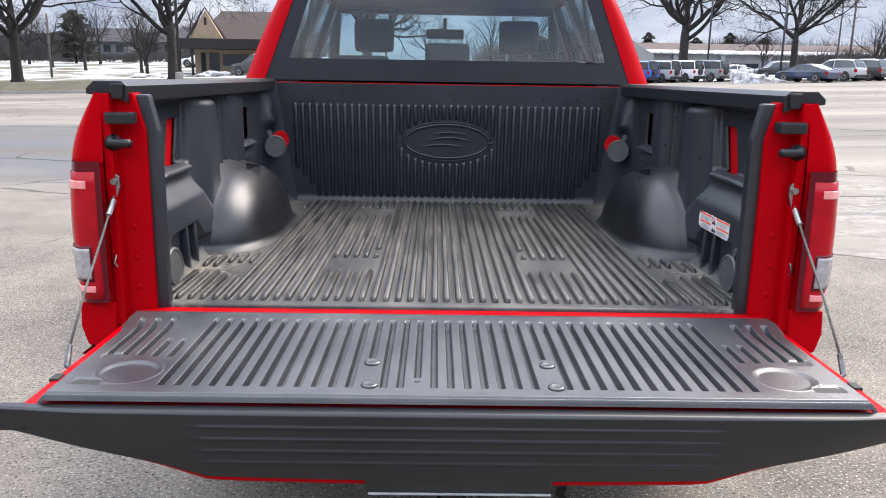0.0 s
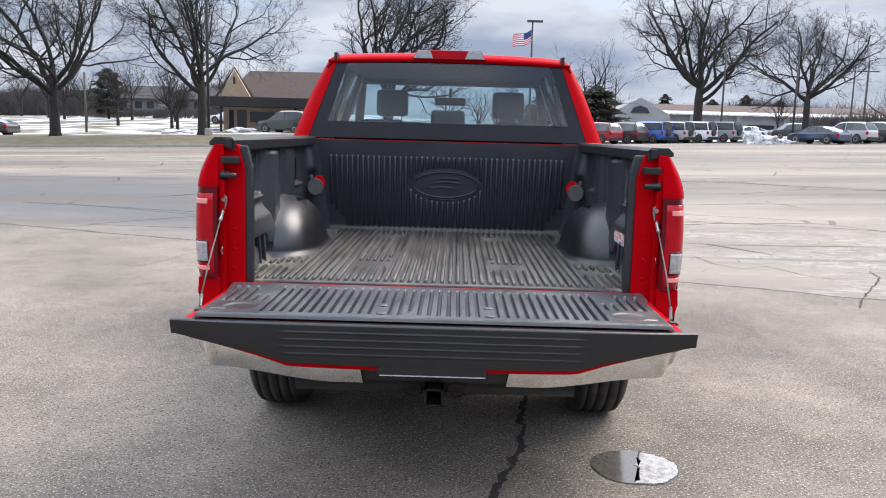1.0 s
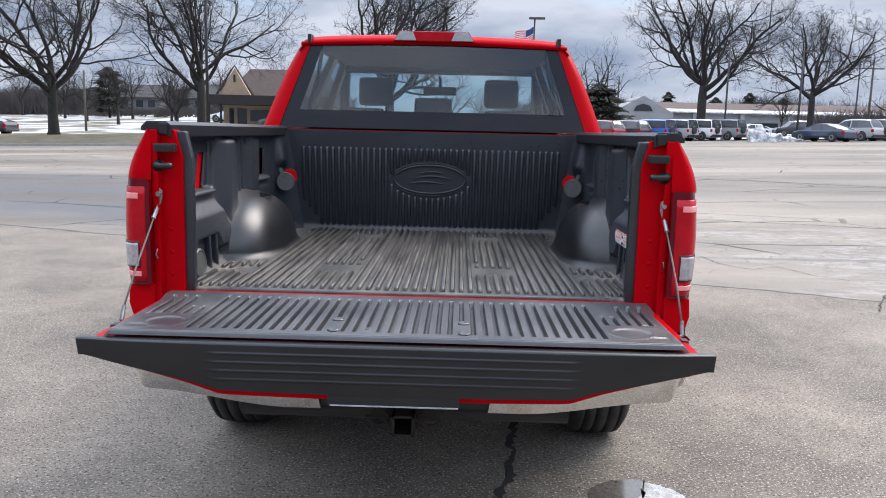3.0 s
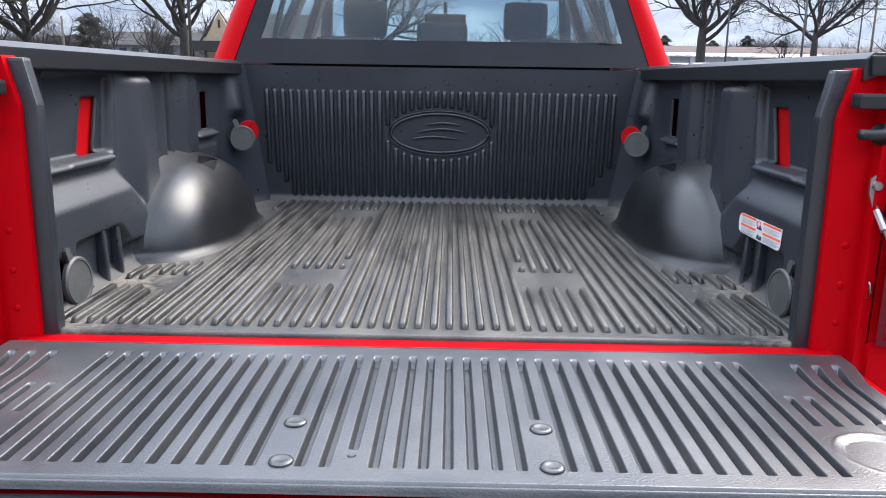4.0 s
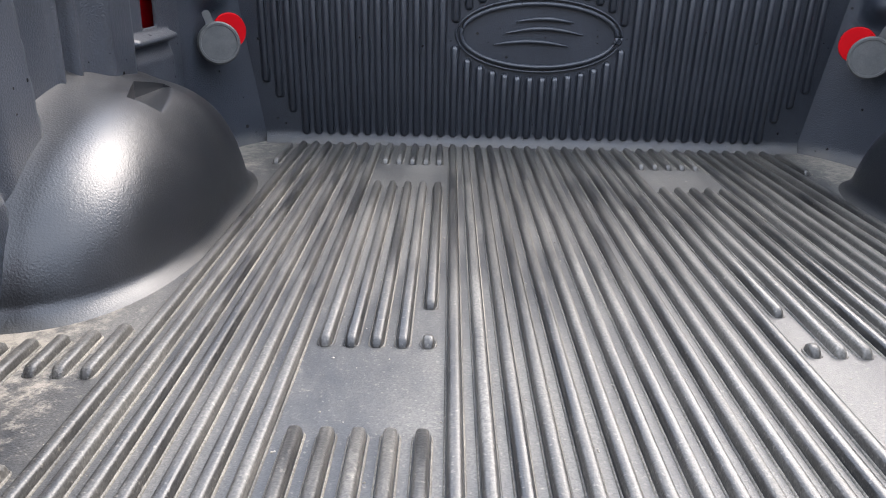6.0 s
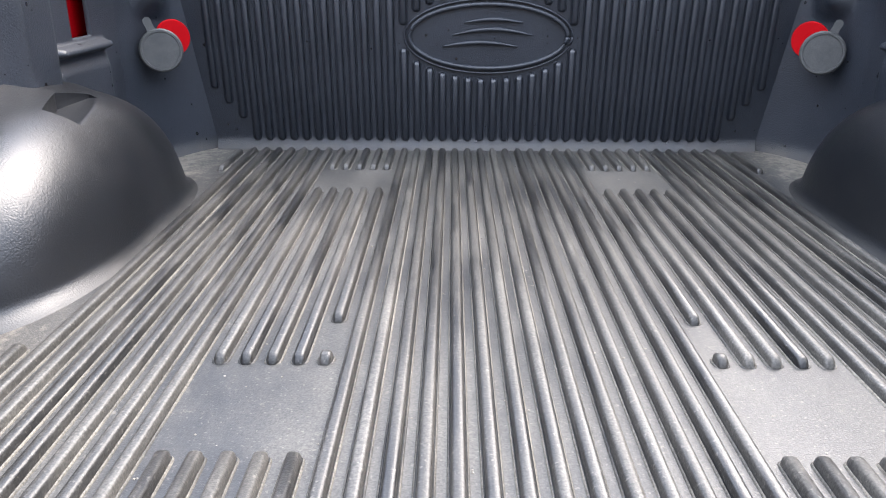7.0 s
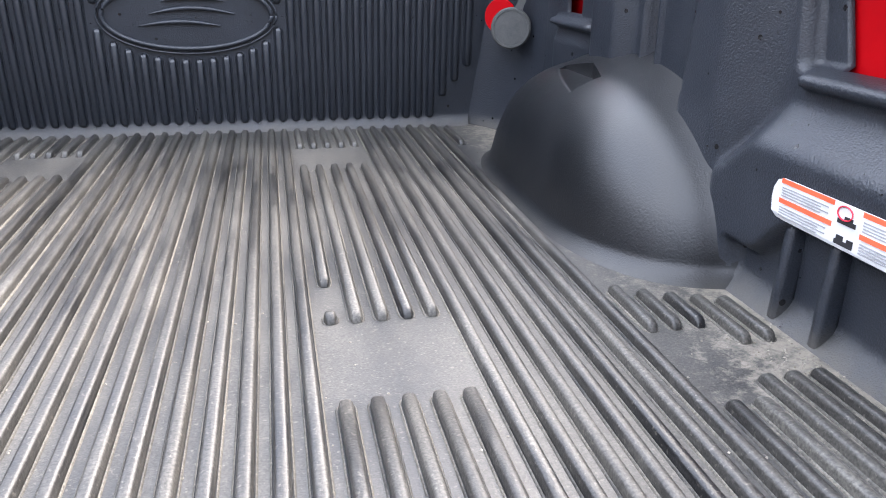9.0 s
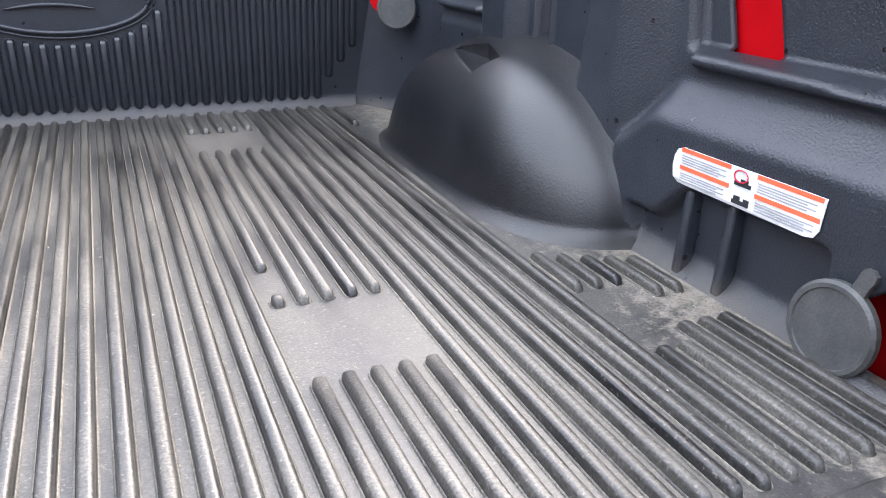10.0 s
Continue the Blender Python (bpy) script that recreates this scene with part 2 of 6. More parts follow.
def verge_material():
    """Winter grass with lingering snow in drifts."""
    mat = material("verge_grass", (0.080, 0.074, 0.038), 0.95, second=(0.145, 0.122, 0.080), scale=1.2, bump=0.8, bump_scale=30.0)
    n, l = mat.node_tree.nodes, mat.node_tree.links
    p = n["Principled BSDF"]
    tc = n.new("ShaderNodeTexCoord")
    mp = n.new("ShaderNodeMapping")
    mp.inputs["Scale"].default_value = (0.22, 0.40, 1.0)
    t = n.new("ShaderNodeTexNoise")
    t.inputs["Scale"].default_value, t.inputs["Detail"].default_value = 1.0, 7.0
    l.new(tc.outputs["Object"], mp.inputs["Vector"])
    l.new(mp.outputs["Vector"], t.inputs["Vector"])
    xyz = n.new("ShaderNodeSeparateXYZ")
    l.new(tc.outputs["Object"], xyz.inputs["Vector"])
    rise = n.new("ShaderNodeMapRange")
    rise.inputs["From Min"].default_value, rise.inputs["From Max"].default_value = 48.0, 53.0
    rise.inputs["To Min"].default_value, rise.inputs["To Max"].default_value = -0.35, 0.045
    l.new(xyz.outputs["Y"], rise.inputs["Value"])
    add = n.new("ShaderNodeMath")
    l.new(t.outputs["Fac"], add.inputs[0])
    l.new(rise.outputs["Result"], add.inputs[1])
    r = n.new("ShaderNodeValToRGB")
    r.color_ramp.elements[0].position, r.color_ramp.elements[1].position = 0.50, 0.60
    l.new(add.outputs["Value"], r.inputs["Fac"])
    m = n.new("ShaderNodeMixRGB")
    l.new(r.outputs["Color"], m.inputs["Fac"])
    l.new(p.inputs["Base Color"].links[0].from_socket, m.inputs["Color1"])
    m.inputs["Color2"].default_value = (0.50, 0.515, 0.535, 1)
    l.new(m.outputs["Color"], p.inputs["Base Color"])
    return mat


def floor_dust(mat, loose=False):
    """Sand that gathers along the edges of the liner's floor and in blotches."""
    n, l = mat.node_tree.nodes, mat.node_tree.links
    p = n["Principled BSDF"]
    tc, xyz = n.new("ShaderNodeTexCoord"), n.new("ShaderNodeSeparateXYZ")
    l.new(tc.outputs["Object"], xyz.inputs["Vector"])
    side = n.new("ShaderNodeMath")
    side.operation = "ABSOLUTE"
    l.new(xyz.outputs["X"], side.inputs[0])
    edge = n.new("ShaderNodeMapRange")
    edge.inputs["From Min"].default_value, edge.inputs["From Max"].default_value = 0.60, 0.76
    edge.inputs["To Min"].default_value, edge.inputs["To Max"].default_value = -0.10, 0.14
    l.new(side.outputs["Value"], edge.inputs["Value"])
    grit = n.new("ShaderNodeTexNoise")
    grit.inputs["Scale"].default_value, grit.inputs["Detail"].default_value, grit.inputs["Roughness"].default_value = 42.0, 9.0, 0.80
    l.new(shuffled(n, l, tc.outputs["Object"]) if loose else tc.outputs["Object"], grit.inputs["Vector"])
    add = n.new("ShaderNodeMath")
    l.new(edge.outputs["Result"], add.inputs[0])
    l.new(grit.outputs["Fac"], add.inputs[1])
    r = n.new("ShaderNodeValToRGB")
    r.color_ramp.elements[0].position, r.color_ramp.elements[1].position = (0.55, 0.78) if loose else (0.50, 0.66)
    l.new(add.outputs["Value"], r.inputs["Fac"])
    m = n.new("ShaderNodeMixRGB")
    l.new(r.outputs["Color"], m.inputs["Fac"])
    l.new(p.inputs["Base Color"].links[0].from_socket, m.inputs["Color1"])
    m.inputs["Color2"].default_value = (0.215, 0.191, 0.155, 1)
    # single pale grains
    speck = n.new("ShaderNodeTexNoise")
    speck.inputs["Scale"].default_value, speck.inputs["Detail"].default_value = 210.0, 1.5
    l.new(tc.outputs["Object"] if not loose else grit.inputs["Vector"].links[0].from_socket, speck.inputs["Vector"])
    pick = n.new("ShaderNodeMapRange")
    pick.inputs["From Min"].default_value, pick.inputs["From Max"].default_value = 0.63, 0.72
    pick.inputs["To Min"].default_value, pick.inputs["To Max"].default_value = 0.0, 0.22
    l.new(speck.outputs["Fac"], pick.inputs["Value"])
    grains = n.new("ShaderNodeMixRGB")
    l.new(pick.outputs["Result"], grains.inputs["Fac"])
    l.new(m.outputs["Color"], grains.inputs["Color1"])
    grains.inputs["Color2"].default_value = (0.33, 0.30, 0.25, 1)
    l.new(grains.outputs["Color"], p.inputs["Base Color"])
    return mat


def wall_dust(mat, low, spots=0.28):
    """Dust that clings to the lowest hand's breadth of the liner's walls and in faint streaks above."""
    n, l = mat.node_tree.nodes, mat.node_tree.links
    p = n["Principled BSDF"]
    tc, xyz = n.new("ShaderNodeTexCoord"), n.new("ShaderNodeSeparateXYZ")
    l.new(tc.outputs["Object"], xyz.inputs["Vector"])
    foot = n.new("ShaderNodeMapRange")
    foot.inputs["From Min"].default_value, foot.inputs["From Max"].default_value = low - 0.006, low + 0.040
    foot.interpolation_type = "SMOOTHSTEP"
    foot.inputs["To Min"].default_value, foot.inputs["To Max"].default_value = 1.0, 0.06
    l.new(xyz.outputs["Z"], foot.inputs["Value"])
    grit = n.new("ShaderNodeTexNoise")
    grit.inputs["Scale"].default_value, grit.inputs["Detail"].default_value, grit.inputs["Roughness"].default_value = 22.0, 5.0, 0.6
    l.new(tc.outputs["Object"], grit.inputs["Vector"])
    patchy = n.new("ShaderNodeMapRange")
    patchy.inputs["From Min"].default_value, patchy.inputs["From Max"].default_value = 0.34, 0.66
    patchy.inputs["To Min"].default_value, patchy.inputs["To Max"].default_value = 0.35, 0.75
    l.new(grit.outputs["Fac"], patchy.inputs["Value"])
    r = n.new("ShaderNodeMath")
    r.operation = "MULTIPLY"
    l.new(foot.outputs["Result"], r.inputs[0])
    l.new(patchy.outputs["Result"], r.inputs[1])
    m = n.new("ShaderNodeMixRGB")
    l.new(r.outputs["Value"], m.inputs["Fac"])
    l.new(p.inputs["Base Color"].links[0].from_socket, m.inputs["Color1"])
    m.inputs["Color2"].default_value = (0.095, 0.086, 0.071, 1)
    l.new(m.outputs["Color"], p.inputs["Base Color"])
    dull = n.new("ShaderNodeMath")
    dull.operation, dull.use_clamp = "MULTIPLY_ADD", True
    dull.inputs[1].default_value = 0.45
    l.new(r.outputs["Value"], dull.inputs[0])
    l.new(p.inputs["Roughness"].links[0].from_socket, dull.inputs[2])
    # drops of melt water, dark on the dull plastic
    drops = n.new("ShaderNodeTexVoronoi")
    drops.inputs["Scale"].default_value = 52.0
    l.new(tc.outputs["Object"], drops.inputs["Vector"])
    size = n.new("ShaderNodeMapRange")
    size.inputs["From Min"].default_value, size.inputs["From Max"].default_value = 0.66, 1.0
    size.inputs["To Min"].default_value, size.inputs["To Max"].default_value = 0.0, spots
    l.new(drops.outputs["Color"], size.inputs["Value"])
    wet = n.new("ShaderNodeMath")
    wet.operation = "LESS_THAN"
    l.new(drops.outputs["Distance"], wet.inputs[0])
    l.new(size.outputs["Result"], wet.inputs[1])
    damp = n.new("ShaderNodeMixRGB")
    l.new(wet.outputs["Value"], damp.inputs["Fac"])
    l.new(m.outputs["Color"], damp.inputs["Color1"])
    damp.inputs["Color2"].default_value = (0.007, 0.007, 0.008, 1)
    l.new(damp.outputs["Color"], p.inputs["Base Color"])
    sheen = n.new("ShaderNodeMixRGB")
    l.new(wet.outputs["Value"], sheen.inputs["Fac"])
    l.new(dull.outputs["Value"], sheen.inputs["Color1"])
    sheen.inputs["Color2"].default_value = (0.16, 0.16, 0.16, 1)
    l.new(sheen.outputs["Color"], p.inputs["Roughness"])
    return mat


RED = material("red_paint", (0.365, 0.0005, 0.0035), 0.32, second=(0.40, 0.0007, 0.0042), scale=3.0, coat=0.02, spec=0.03)
RED_DULL = material("red_inner_paint", (0.38, 0.0010, 0.004), 0.4, second=(0.44, 0.002, 0.005), scale=14.0, coat=0.08, bump=0.05, spec=0.12)
# black plastic with some of the sky's blue mixed into its base
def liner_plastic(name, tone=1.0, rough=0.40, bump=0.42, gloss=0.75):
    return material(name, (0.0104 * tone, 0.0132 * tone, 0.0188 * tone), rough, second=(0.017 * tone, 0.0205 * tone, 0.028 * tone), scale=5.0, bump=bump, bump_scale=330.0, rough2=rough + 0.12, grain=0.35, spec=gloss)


LINER = wall_dust(liner_plastic("liner_plastic", 1.25, 0.35, 0.55, 0.58), 0.838)
PANEL_RIB = liner_plastic("liner_rib_plastic", 0.9, 0.33, 0.42, 0.75)
# the walls' plastic again, smoother, and darkened to put shade on the housings
HOUSING = wall_dust(liner_plastic("shaded_smooth_liner_plastic", 0.30, 0.28, 0.26, 0.58), 0.818, 0.06)
LINER_FLOOR = floor_dust(material("worn_liner_floor", (0.022, 0.022, 0.0225), 0.41, second=(0.088, 0.081, 0.070), scale=2.6, mix=(0.38, 0.66), bump=0.26, bump_scale=420.0, rough2=0.56, stretch=(1.7, 0.8, 1), grain=0.34, grain_scale=380.0, spec=0.55))
LINER_RIB = floor_dust(material("worn_liner_rib", (0.0105, 0.0105, 0.011), 0.34, second=(0.076, 0.070, 0.060), scale=6.0, mix=(0.36, 0.66), bump=0.22, bump_scale=420.0, rough2=0.54, stretch=(3.0, 0.5, 1), random_tone=0.22, grain=0.45, grain_scale=300.0, spec=0.5), True)
RIB_FOOT = floor_dust(material("dusty_rib_foot", (0.030, 0.029, 0.027), 0.55, second=(0.145, 0.130, 0.105), scale=6.0, mix=(0.36, 0.66), bump=0.2, bump_scale=420.0, stretch=(2.0, 0.7, 1), random_tone=0.2, grain=0.4, grain_scale=380.0, spec=0.4), True)
GATE_LINER = material("gate_liner_plastic", (0.020, 0.022, 0.026), 0.31, second=(0.058, 0.058, 0.059), scale=5.0, bump=0.35, bump_scale=300.0, rough2=0.42, grain=0.3, spec=0.9)
TRIM = material("black_trim_plastic", (0.0065, 0.0072, 0.0090), 0.40, second=(0.011, 0.012, 0.0145), scale=9.0, bump=0.15, bump_scale=300.0, spec=0.5)
CAP = material("grey_rubber_cap", (0.046, 0.048, 0.048), 0.5, second=(0.078, 0.078, 0.074), scale=30.0, bump=0.2, grain=0.15)
BOLT = material("dull_bolt_steel", (0.07, 0.07, 0.072), 0.38, 0.8, second=(0.15, 0.15, 0.15), scale=60.0)
DARK = material("dark_underbody", (0.012, 0.012, 0.013), 0.7, second=(0.03, 0.028, 0.026), scale=6.0)
CHROME = material("bumper_chrome", (0.66, 0.66, 0.66), 0.14, 1.0, second=(0.50, 0.47, 0.43), scale=9.0, rough2=0.30, grain=0.10, grain_scale=110.0)
STEEL = material("galvanised_steel", (0.42, 0.42, 0.42), 0.4, 1.0, second=(0.25, 0.24, 0.23), scale=40.0)
WIRE = material("coated_cable", (0.055, 0.050, 0.047), 0.5, second=(0.12, 0.105, 0.095), scale=90.0)
RUBBER = material("tyre_rubber", (0.018, 0.018, 0.019), 0.75, second=(0.045, 0.043, 0.040), scale=12.0, bump=0.2)
RIM = material("rim_alloy", (0.45, 0.45, 0.46), 0.35, 1.0, scale=12.0)
LENS_RED = material("red_lens", (0.40, 0.003, 0.010), 0.22, second=(0.29, 0.002, 0.008), scale=14.0, coat=0.08, spec=0.2)
LENS_DARK = material("smoked_red_lens", (0.085, 0.004, 0.010), 0.2, second=(0.12, 0.005, 0.012), scale=12.0, coat=0.08, spec=0.2)
LENS_PINK = material("pale_red_reflector", (0.75, 0.22, 0.22), 0.2, second=(0.80, 0.30, 0.28), scale=30.0, coat=1.0)
CAR_GLASS = material("car_window", (0.05, 0.055, 0.06), 0.10, 0.5, second=(0.09, 0.095, 0.10), scale=1.5)
CARGO_LENS = material("cargo_lamp_lens", (0.26, 0.27, 0.29), 0.15, second=(0.40, 0.41, 0.42), scale=40.0, coat=1.0)
CAR_RIM = material("car_rim", (0.20, 0.20, 0.21), 0.4, 0.8, scale=12.0)
LENS_WHITE = material("clear_lens", (0.26, 0.24, 0.24), 0.2, second=(0.42, 0.40, 0.40), scale=60.0, coat=0.3)
GLASS_REAR = glass("rear_glass", (0.37, 0.53, 0.60), 0.9, 1.5)
GLASS_SIDE = glass("cab_glass", (0.92, 0.96, 0.97), 0.12)
FRIT = material("black_glass_border", (0.008, 0.009, 0.013), 0.12, second=(0.012, 0.013, 0.018), scale=4.0, spec=0.18)
SEAT = material("grey_seat_cloth", (0.045, 0.049, 0.056), 0.9, second=(0.070, 0.075, 0.083), scale=50.0, bump=0.2)
CABIN = material("cabin_trim", (0.022, 0.024, 0.028), 0.8, second=(0.036, 0.038, 0.042), scale=10.0)
CARPET_LIGHT = material("headliner", (0.04, 0.042, 0.047), 0.9, scale=30.0)
PAPER = material("white_label", (0.60, 0.60, 0.60), 0.5, scale=20.0)
ORANGE = material("orange_label_band", (0.78, 0.12, 0.05), 0.5, scale=20.0)
INK = material("black_print", (0.02, 0.02, 0.022), 0.5, scale=20.0)
INK_GREY = material("grey_print", (0.30, 0.30, 0.31), 0.5, scale=20.0)
INK_RED = material("red_print", (0.62, 0.02, 0.05), 0.5, scale=20.0)
GROUND = ground_material()
VERGE = verge_material()
CRACK = material("crack_dirt", (0.014, 0.013, 0.012), 0.95, second=(0.03, 0.027, 0.024), scale=30.0, bump=0.6)
WET = material("puddle_water", (0.060, 0.056, 0.050), 0.08, second=(0.115, 0.106, 0.092), scale=60.0, bump=0.18, bump_scale=90.0, rough2=0.22, spec=0.7)
GRIT = material("pale_grit", (0.16, 0.142, 0.115), 0.9, second=(0.33, 0.30, 0.25), scale=60.0, mix=(0.4, 0.6))
GRAVEL = material("grey_gravel", (0.11, 0.10, 0.085), 0.9, second=(0.24, 0.215, 0.18), scale=40.0, mix=(0.4, 0.6))
SKY_SHEEN = material("painted_sky_sheen", (0.38, 0.38, 0.375), 0.34, second=(0.19, 0.185, 0.175), scale=26.0, mix=(0.42, 0.62), bump=0.5, bump_scale=120.0, rough2=0.45, grain=0.4, grain_scale=160.0)
SNOW = material("old_snow", (0.62, 0.63, 0.65), 0.8, second=(0.20, 0.19, 0.175), scale=1.8, mix=(0.42, 0.66), bump=0.5, bump_scale=8.0)
KERB = material("kerb_concrete", (0.30, 0.29, 0.27), 0.9, second=(0.22, 0.21, 0.20), scale=2.0)
BARK = material("bark", (0.016, 0.015, 0.013), 0.95, second=(0.036, 0.033, 0.029), scale=5.0, bump=0.6, bump_scale=18.0)
TWIG = material("twigs", (0.012, 0.0105, 0.010), 0.95, second=(0.024, 0.021, 0.019), scale=1.0)
NEEDLE = material("pine_needles", (0.014, 0.016, 0.010), 0.9, second=(0.030, 0.029, 0.017), scale=2.0)
BRUSH = material("far_brush", (0.045, 0.040, 0.039), 0.95, second=(0.085, 0.073, 0.066), scale=0.4)
POLE = material("lamp_pole_paint", (0.040, 0.040, 0.042), 0.5, scale=2.0)
WOOD_POLE = material("weathered_pole_wood", (0.075, 0.062, 0.05), 0.9, scale=3.0)
TAN = material("tan_brick", (0.33, 0.25, 0.165), 0.9, second=(0.39, 0.30, 0.21), scale=3.0)
SHINGLE = material("brown_shingle", (0.034, 0.022, 0.017), 0.9, second=(0.052, 0.035, 0.028), scale=3.0)
FASCIA = material("dark_fascia", (0.014, 0.011, 0.011), 0.7, scale=2.0)
WALL_WHITE = material("pale_siding", (0.25, 0.255, 0.26), 0.85, second=(0.20, 0.20, 0.21), scale=0.5)
WALL_GREY = material("grey_siding", (0.13, 0.135, 0.145), 0.85, second=(0.10, 0.10, 0.11), scale=0.5)
WALL_BRICK = material("red_brown_brick", (0.060, 0.038, 0.033), 0.9, second=(0.085, 0.058, 0.05), scale=0.8)
SOUTH = material("dark_grey_cladding", (0.070, 0.073, 0.080), 0.8, second=(0.10, 0.104, 0.112), scale=0.6)
WINDOW_DARK = material("dark_window", (0.02, 0.023, 0.028), 0.08, scale=2.0)
FLAG_RED = material("flag_red", (0.45, 0.03, 0.05), 0.8, scale=4.0)
FLAG_WHITE = material("flag_white", (0.65, 0.65, 0.66), 0.8, scale=4.0)
FLAG_BLUE = material("flag_blue", (0.03, 0.05, 0.16), 0.8, scale=4.0)


# ---- building helpers ----
def part(name, bm, mat, parent=None, label="", smooth=False, keep=False):
    """Link a bmesh as one mesh object under a thing or a part."""
    me = bpy.data.meshes.new(name)
    if not keep:
        bmesh.ops.recalc_face_normals(bm, faces=bm.faces[:])
    bm.to_mesh(me)
    bm.free()
    me.materials.append(mat)
    if smooth:
        me.polygons.foreach_set("use_smooth", [True] * len(me.polygons))
    ob = new(name, me)
    if parent:
        ob.parent = parent
    if label:
        tagged(ob, label)
    return ob


def part_py(name, verts, faces, mat, parent=None, label="", smooth=False):
    me = bpy.data.meshes.new(name)
    me.from_pydata(verts, [], faces)
    me.materials.append(mat)
    if smooth:
        me.polygons.foreach_set("use_smooth", [True] * len(me.polygons))
    ob = new(name, me)
    if parent:
        ob.parent = parent
    if label:
        tagged(ob, label)
    return ob


def thing(name, label, category, x=0, y=0, z=0, turn=0, group="", kind=""):
    ob = new(name)
    ob.empty_display_size = 0.1
    ob.matrix_basis = pose(x, y, z, 0, 0, turn)
    return tagged(ob, label, category, group, kind)


def add_box(bm, x0, x1, y0, y1, z0, z1, bevel=0.0, m=None):
    made = bmesh.ops.create_cube(bm, size=1.0)["verts"]
    for v in made:
        v.co = Vector(((x0 + x1) / 2 + v.co.x * (x1 - x0), (y0 + y1) / 2 + v.co.y * (y1 - y0), (z0 + z1) / 2 + v.co.z * (z1 - z0)))
    if bevel:
        edges = {e for v in made for e in v.link_edges}
        made = bmesh.ops.bevel(bm, geom=list(edges), offset=bevel, segments=2, profile=0.7, affect="EDGES")["verts"]
    if m:
        for v in made:
            v.co = m @ v.co
    return made


def box(x0, x1, y0, y1, z0, z1, bevel=0.0):
    bm = bmesh.new()
    add_box(bm, x0, x1, y0, y1, z0, z1, bevel)
    return bm


def prism(outline, axis, a, b, bevel=0.0):
    """Extrude a flat outline (pairs) along x, y or z from a to b."""
    bm = bmesh.new()
    put = {"x": lambda p, d: (d, p[0], p[1]), "y": lambda p, d: (p[0], d, p[1]), "z": lambda p, d: (p[0], p[1], d)}[axis]
    lo = [bm.verts.new(put(p, a)) for p in outline]
    hi = [bm.verts.new(put(p, b)) for p in outline]
    bm.faces.new(lo)
    bm.faces.new(hi[::-1])
    for i in range(len(outline)):
        j = (i + 1) % len(outline)
        bm.faces.new((lo[i], hi[i], hi[j], lo[j]))
    if bevel:
        bmesh.ops.recalc_face_normals(bm, faces=bm.faces[:])
        bmesh.ops.bevel(bm, geom=bm.edges[:], offset=bevel, segments=2, profile=0.7, affect="EDGES")
    return bm


def tube(points, radius, sides=8, bm=None):
    """A round tube along points; radius is one number or one per point."""
    bm = bm or bmesh.new()
    pts = [Vector(p) for p in points]
    rings = []
    for i, p in enumerate(pts):
        d = (pts[min(i + 1, len(pts) - 1)] - pts[max(i - 1, 0)]).normalized()
        u = d.cross(Vector((0, 0, 1)) if abs(d.z) < 0.9 else Vector((1, 0, 0))).normalized()
        w = d.cross(u)
        r = radius[i] if isinstance(radius, (list, tuple)) else radius
        rings.append([bm.verts.new(p + (u * math.cos(2 * math.pi * k / sides) + w * math.sin(2 * math.pi * k / sides)) * r) for k in range(sides)])
    for a, b in zip(rings, rings[1:]):
        for k in range(sides):
            bm.faces.new((a[k], a[(k + 1) % sides], b[(k + 1) % sides], b[k]))
    bm.faces.new(rings[0][::-1])
    bm.faces.new(rings[-1])
    return bm


def lathe(profile, axis="x", sides=32, centre=(0, 0, 0)):
    """Spin (along, radius) pairs round an axis."""
    bm = bmesh.new()
    rings = []
    for a, r in profile:
        ring = []
        for k in range(sides):
            c, s_ = math.cos(2 * math.pi * k / sides) * r, math.sin(2 * math.pi * k / sides) * r
            p = {"x": (a, c, s_), "y": (c, a, s_), "z": (c, s_, a)}[axis]
            ring.append(bm.verts.new(Vector(p) + Vector(centre)))
        rings.append(ring)
    for a, b in zip(rings, rings[1:]):
        for k in range(sides):
            bm.faces.new((a[k], a[(k + 1) % sides], b[(k + 1) % sides], b[k]))
    bm.faces.new(rings[0])
    bm.faces.new(rings[-1])
    return bm


def sheet(fn, us, vs, skip=None):
    """Surface fn(u, v) over the lists us and vs; skip(u, v) leaves a cell open."""
    bm = bmesh.new()
    grid = [[bm.verts.new(fn(u, v)) for v in vs] for u in us]
    for i in range(len(us) - 1):
        for j in range(len(vs) - 1):
            if skip and skip((us[i] + us[i + 1]) / 2, (vs[j] + vs[j + 1]) / 2):
                continue
            bm.faces.new((grid[i][j], grid[i + 1][j], grid[i + 1][j + 1], grid[i][j + 1]))
    for v in [v for v in bm.verts if not v.link_faces]:
        bm.verts.remove(v)
    return bm


def steps(a, b, n):
    return [a + (b - a) * i / n for i in range(n + 1)]


def soft(a, b, x):
    t = min(1.0, max(0.0, (x - a) / (b - a)))
    return t * t * (3 - 2 * t)


def window_of(x, a, b, w):
    """1 between a and b with soft shoulders of width w."""
    return soft(a - w, a + w, x) * (1 - soft(b - w, b + w, x))


def mirror(p, s_):
    return (p[0] * s_, p[1], p[2])
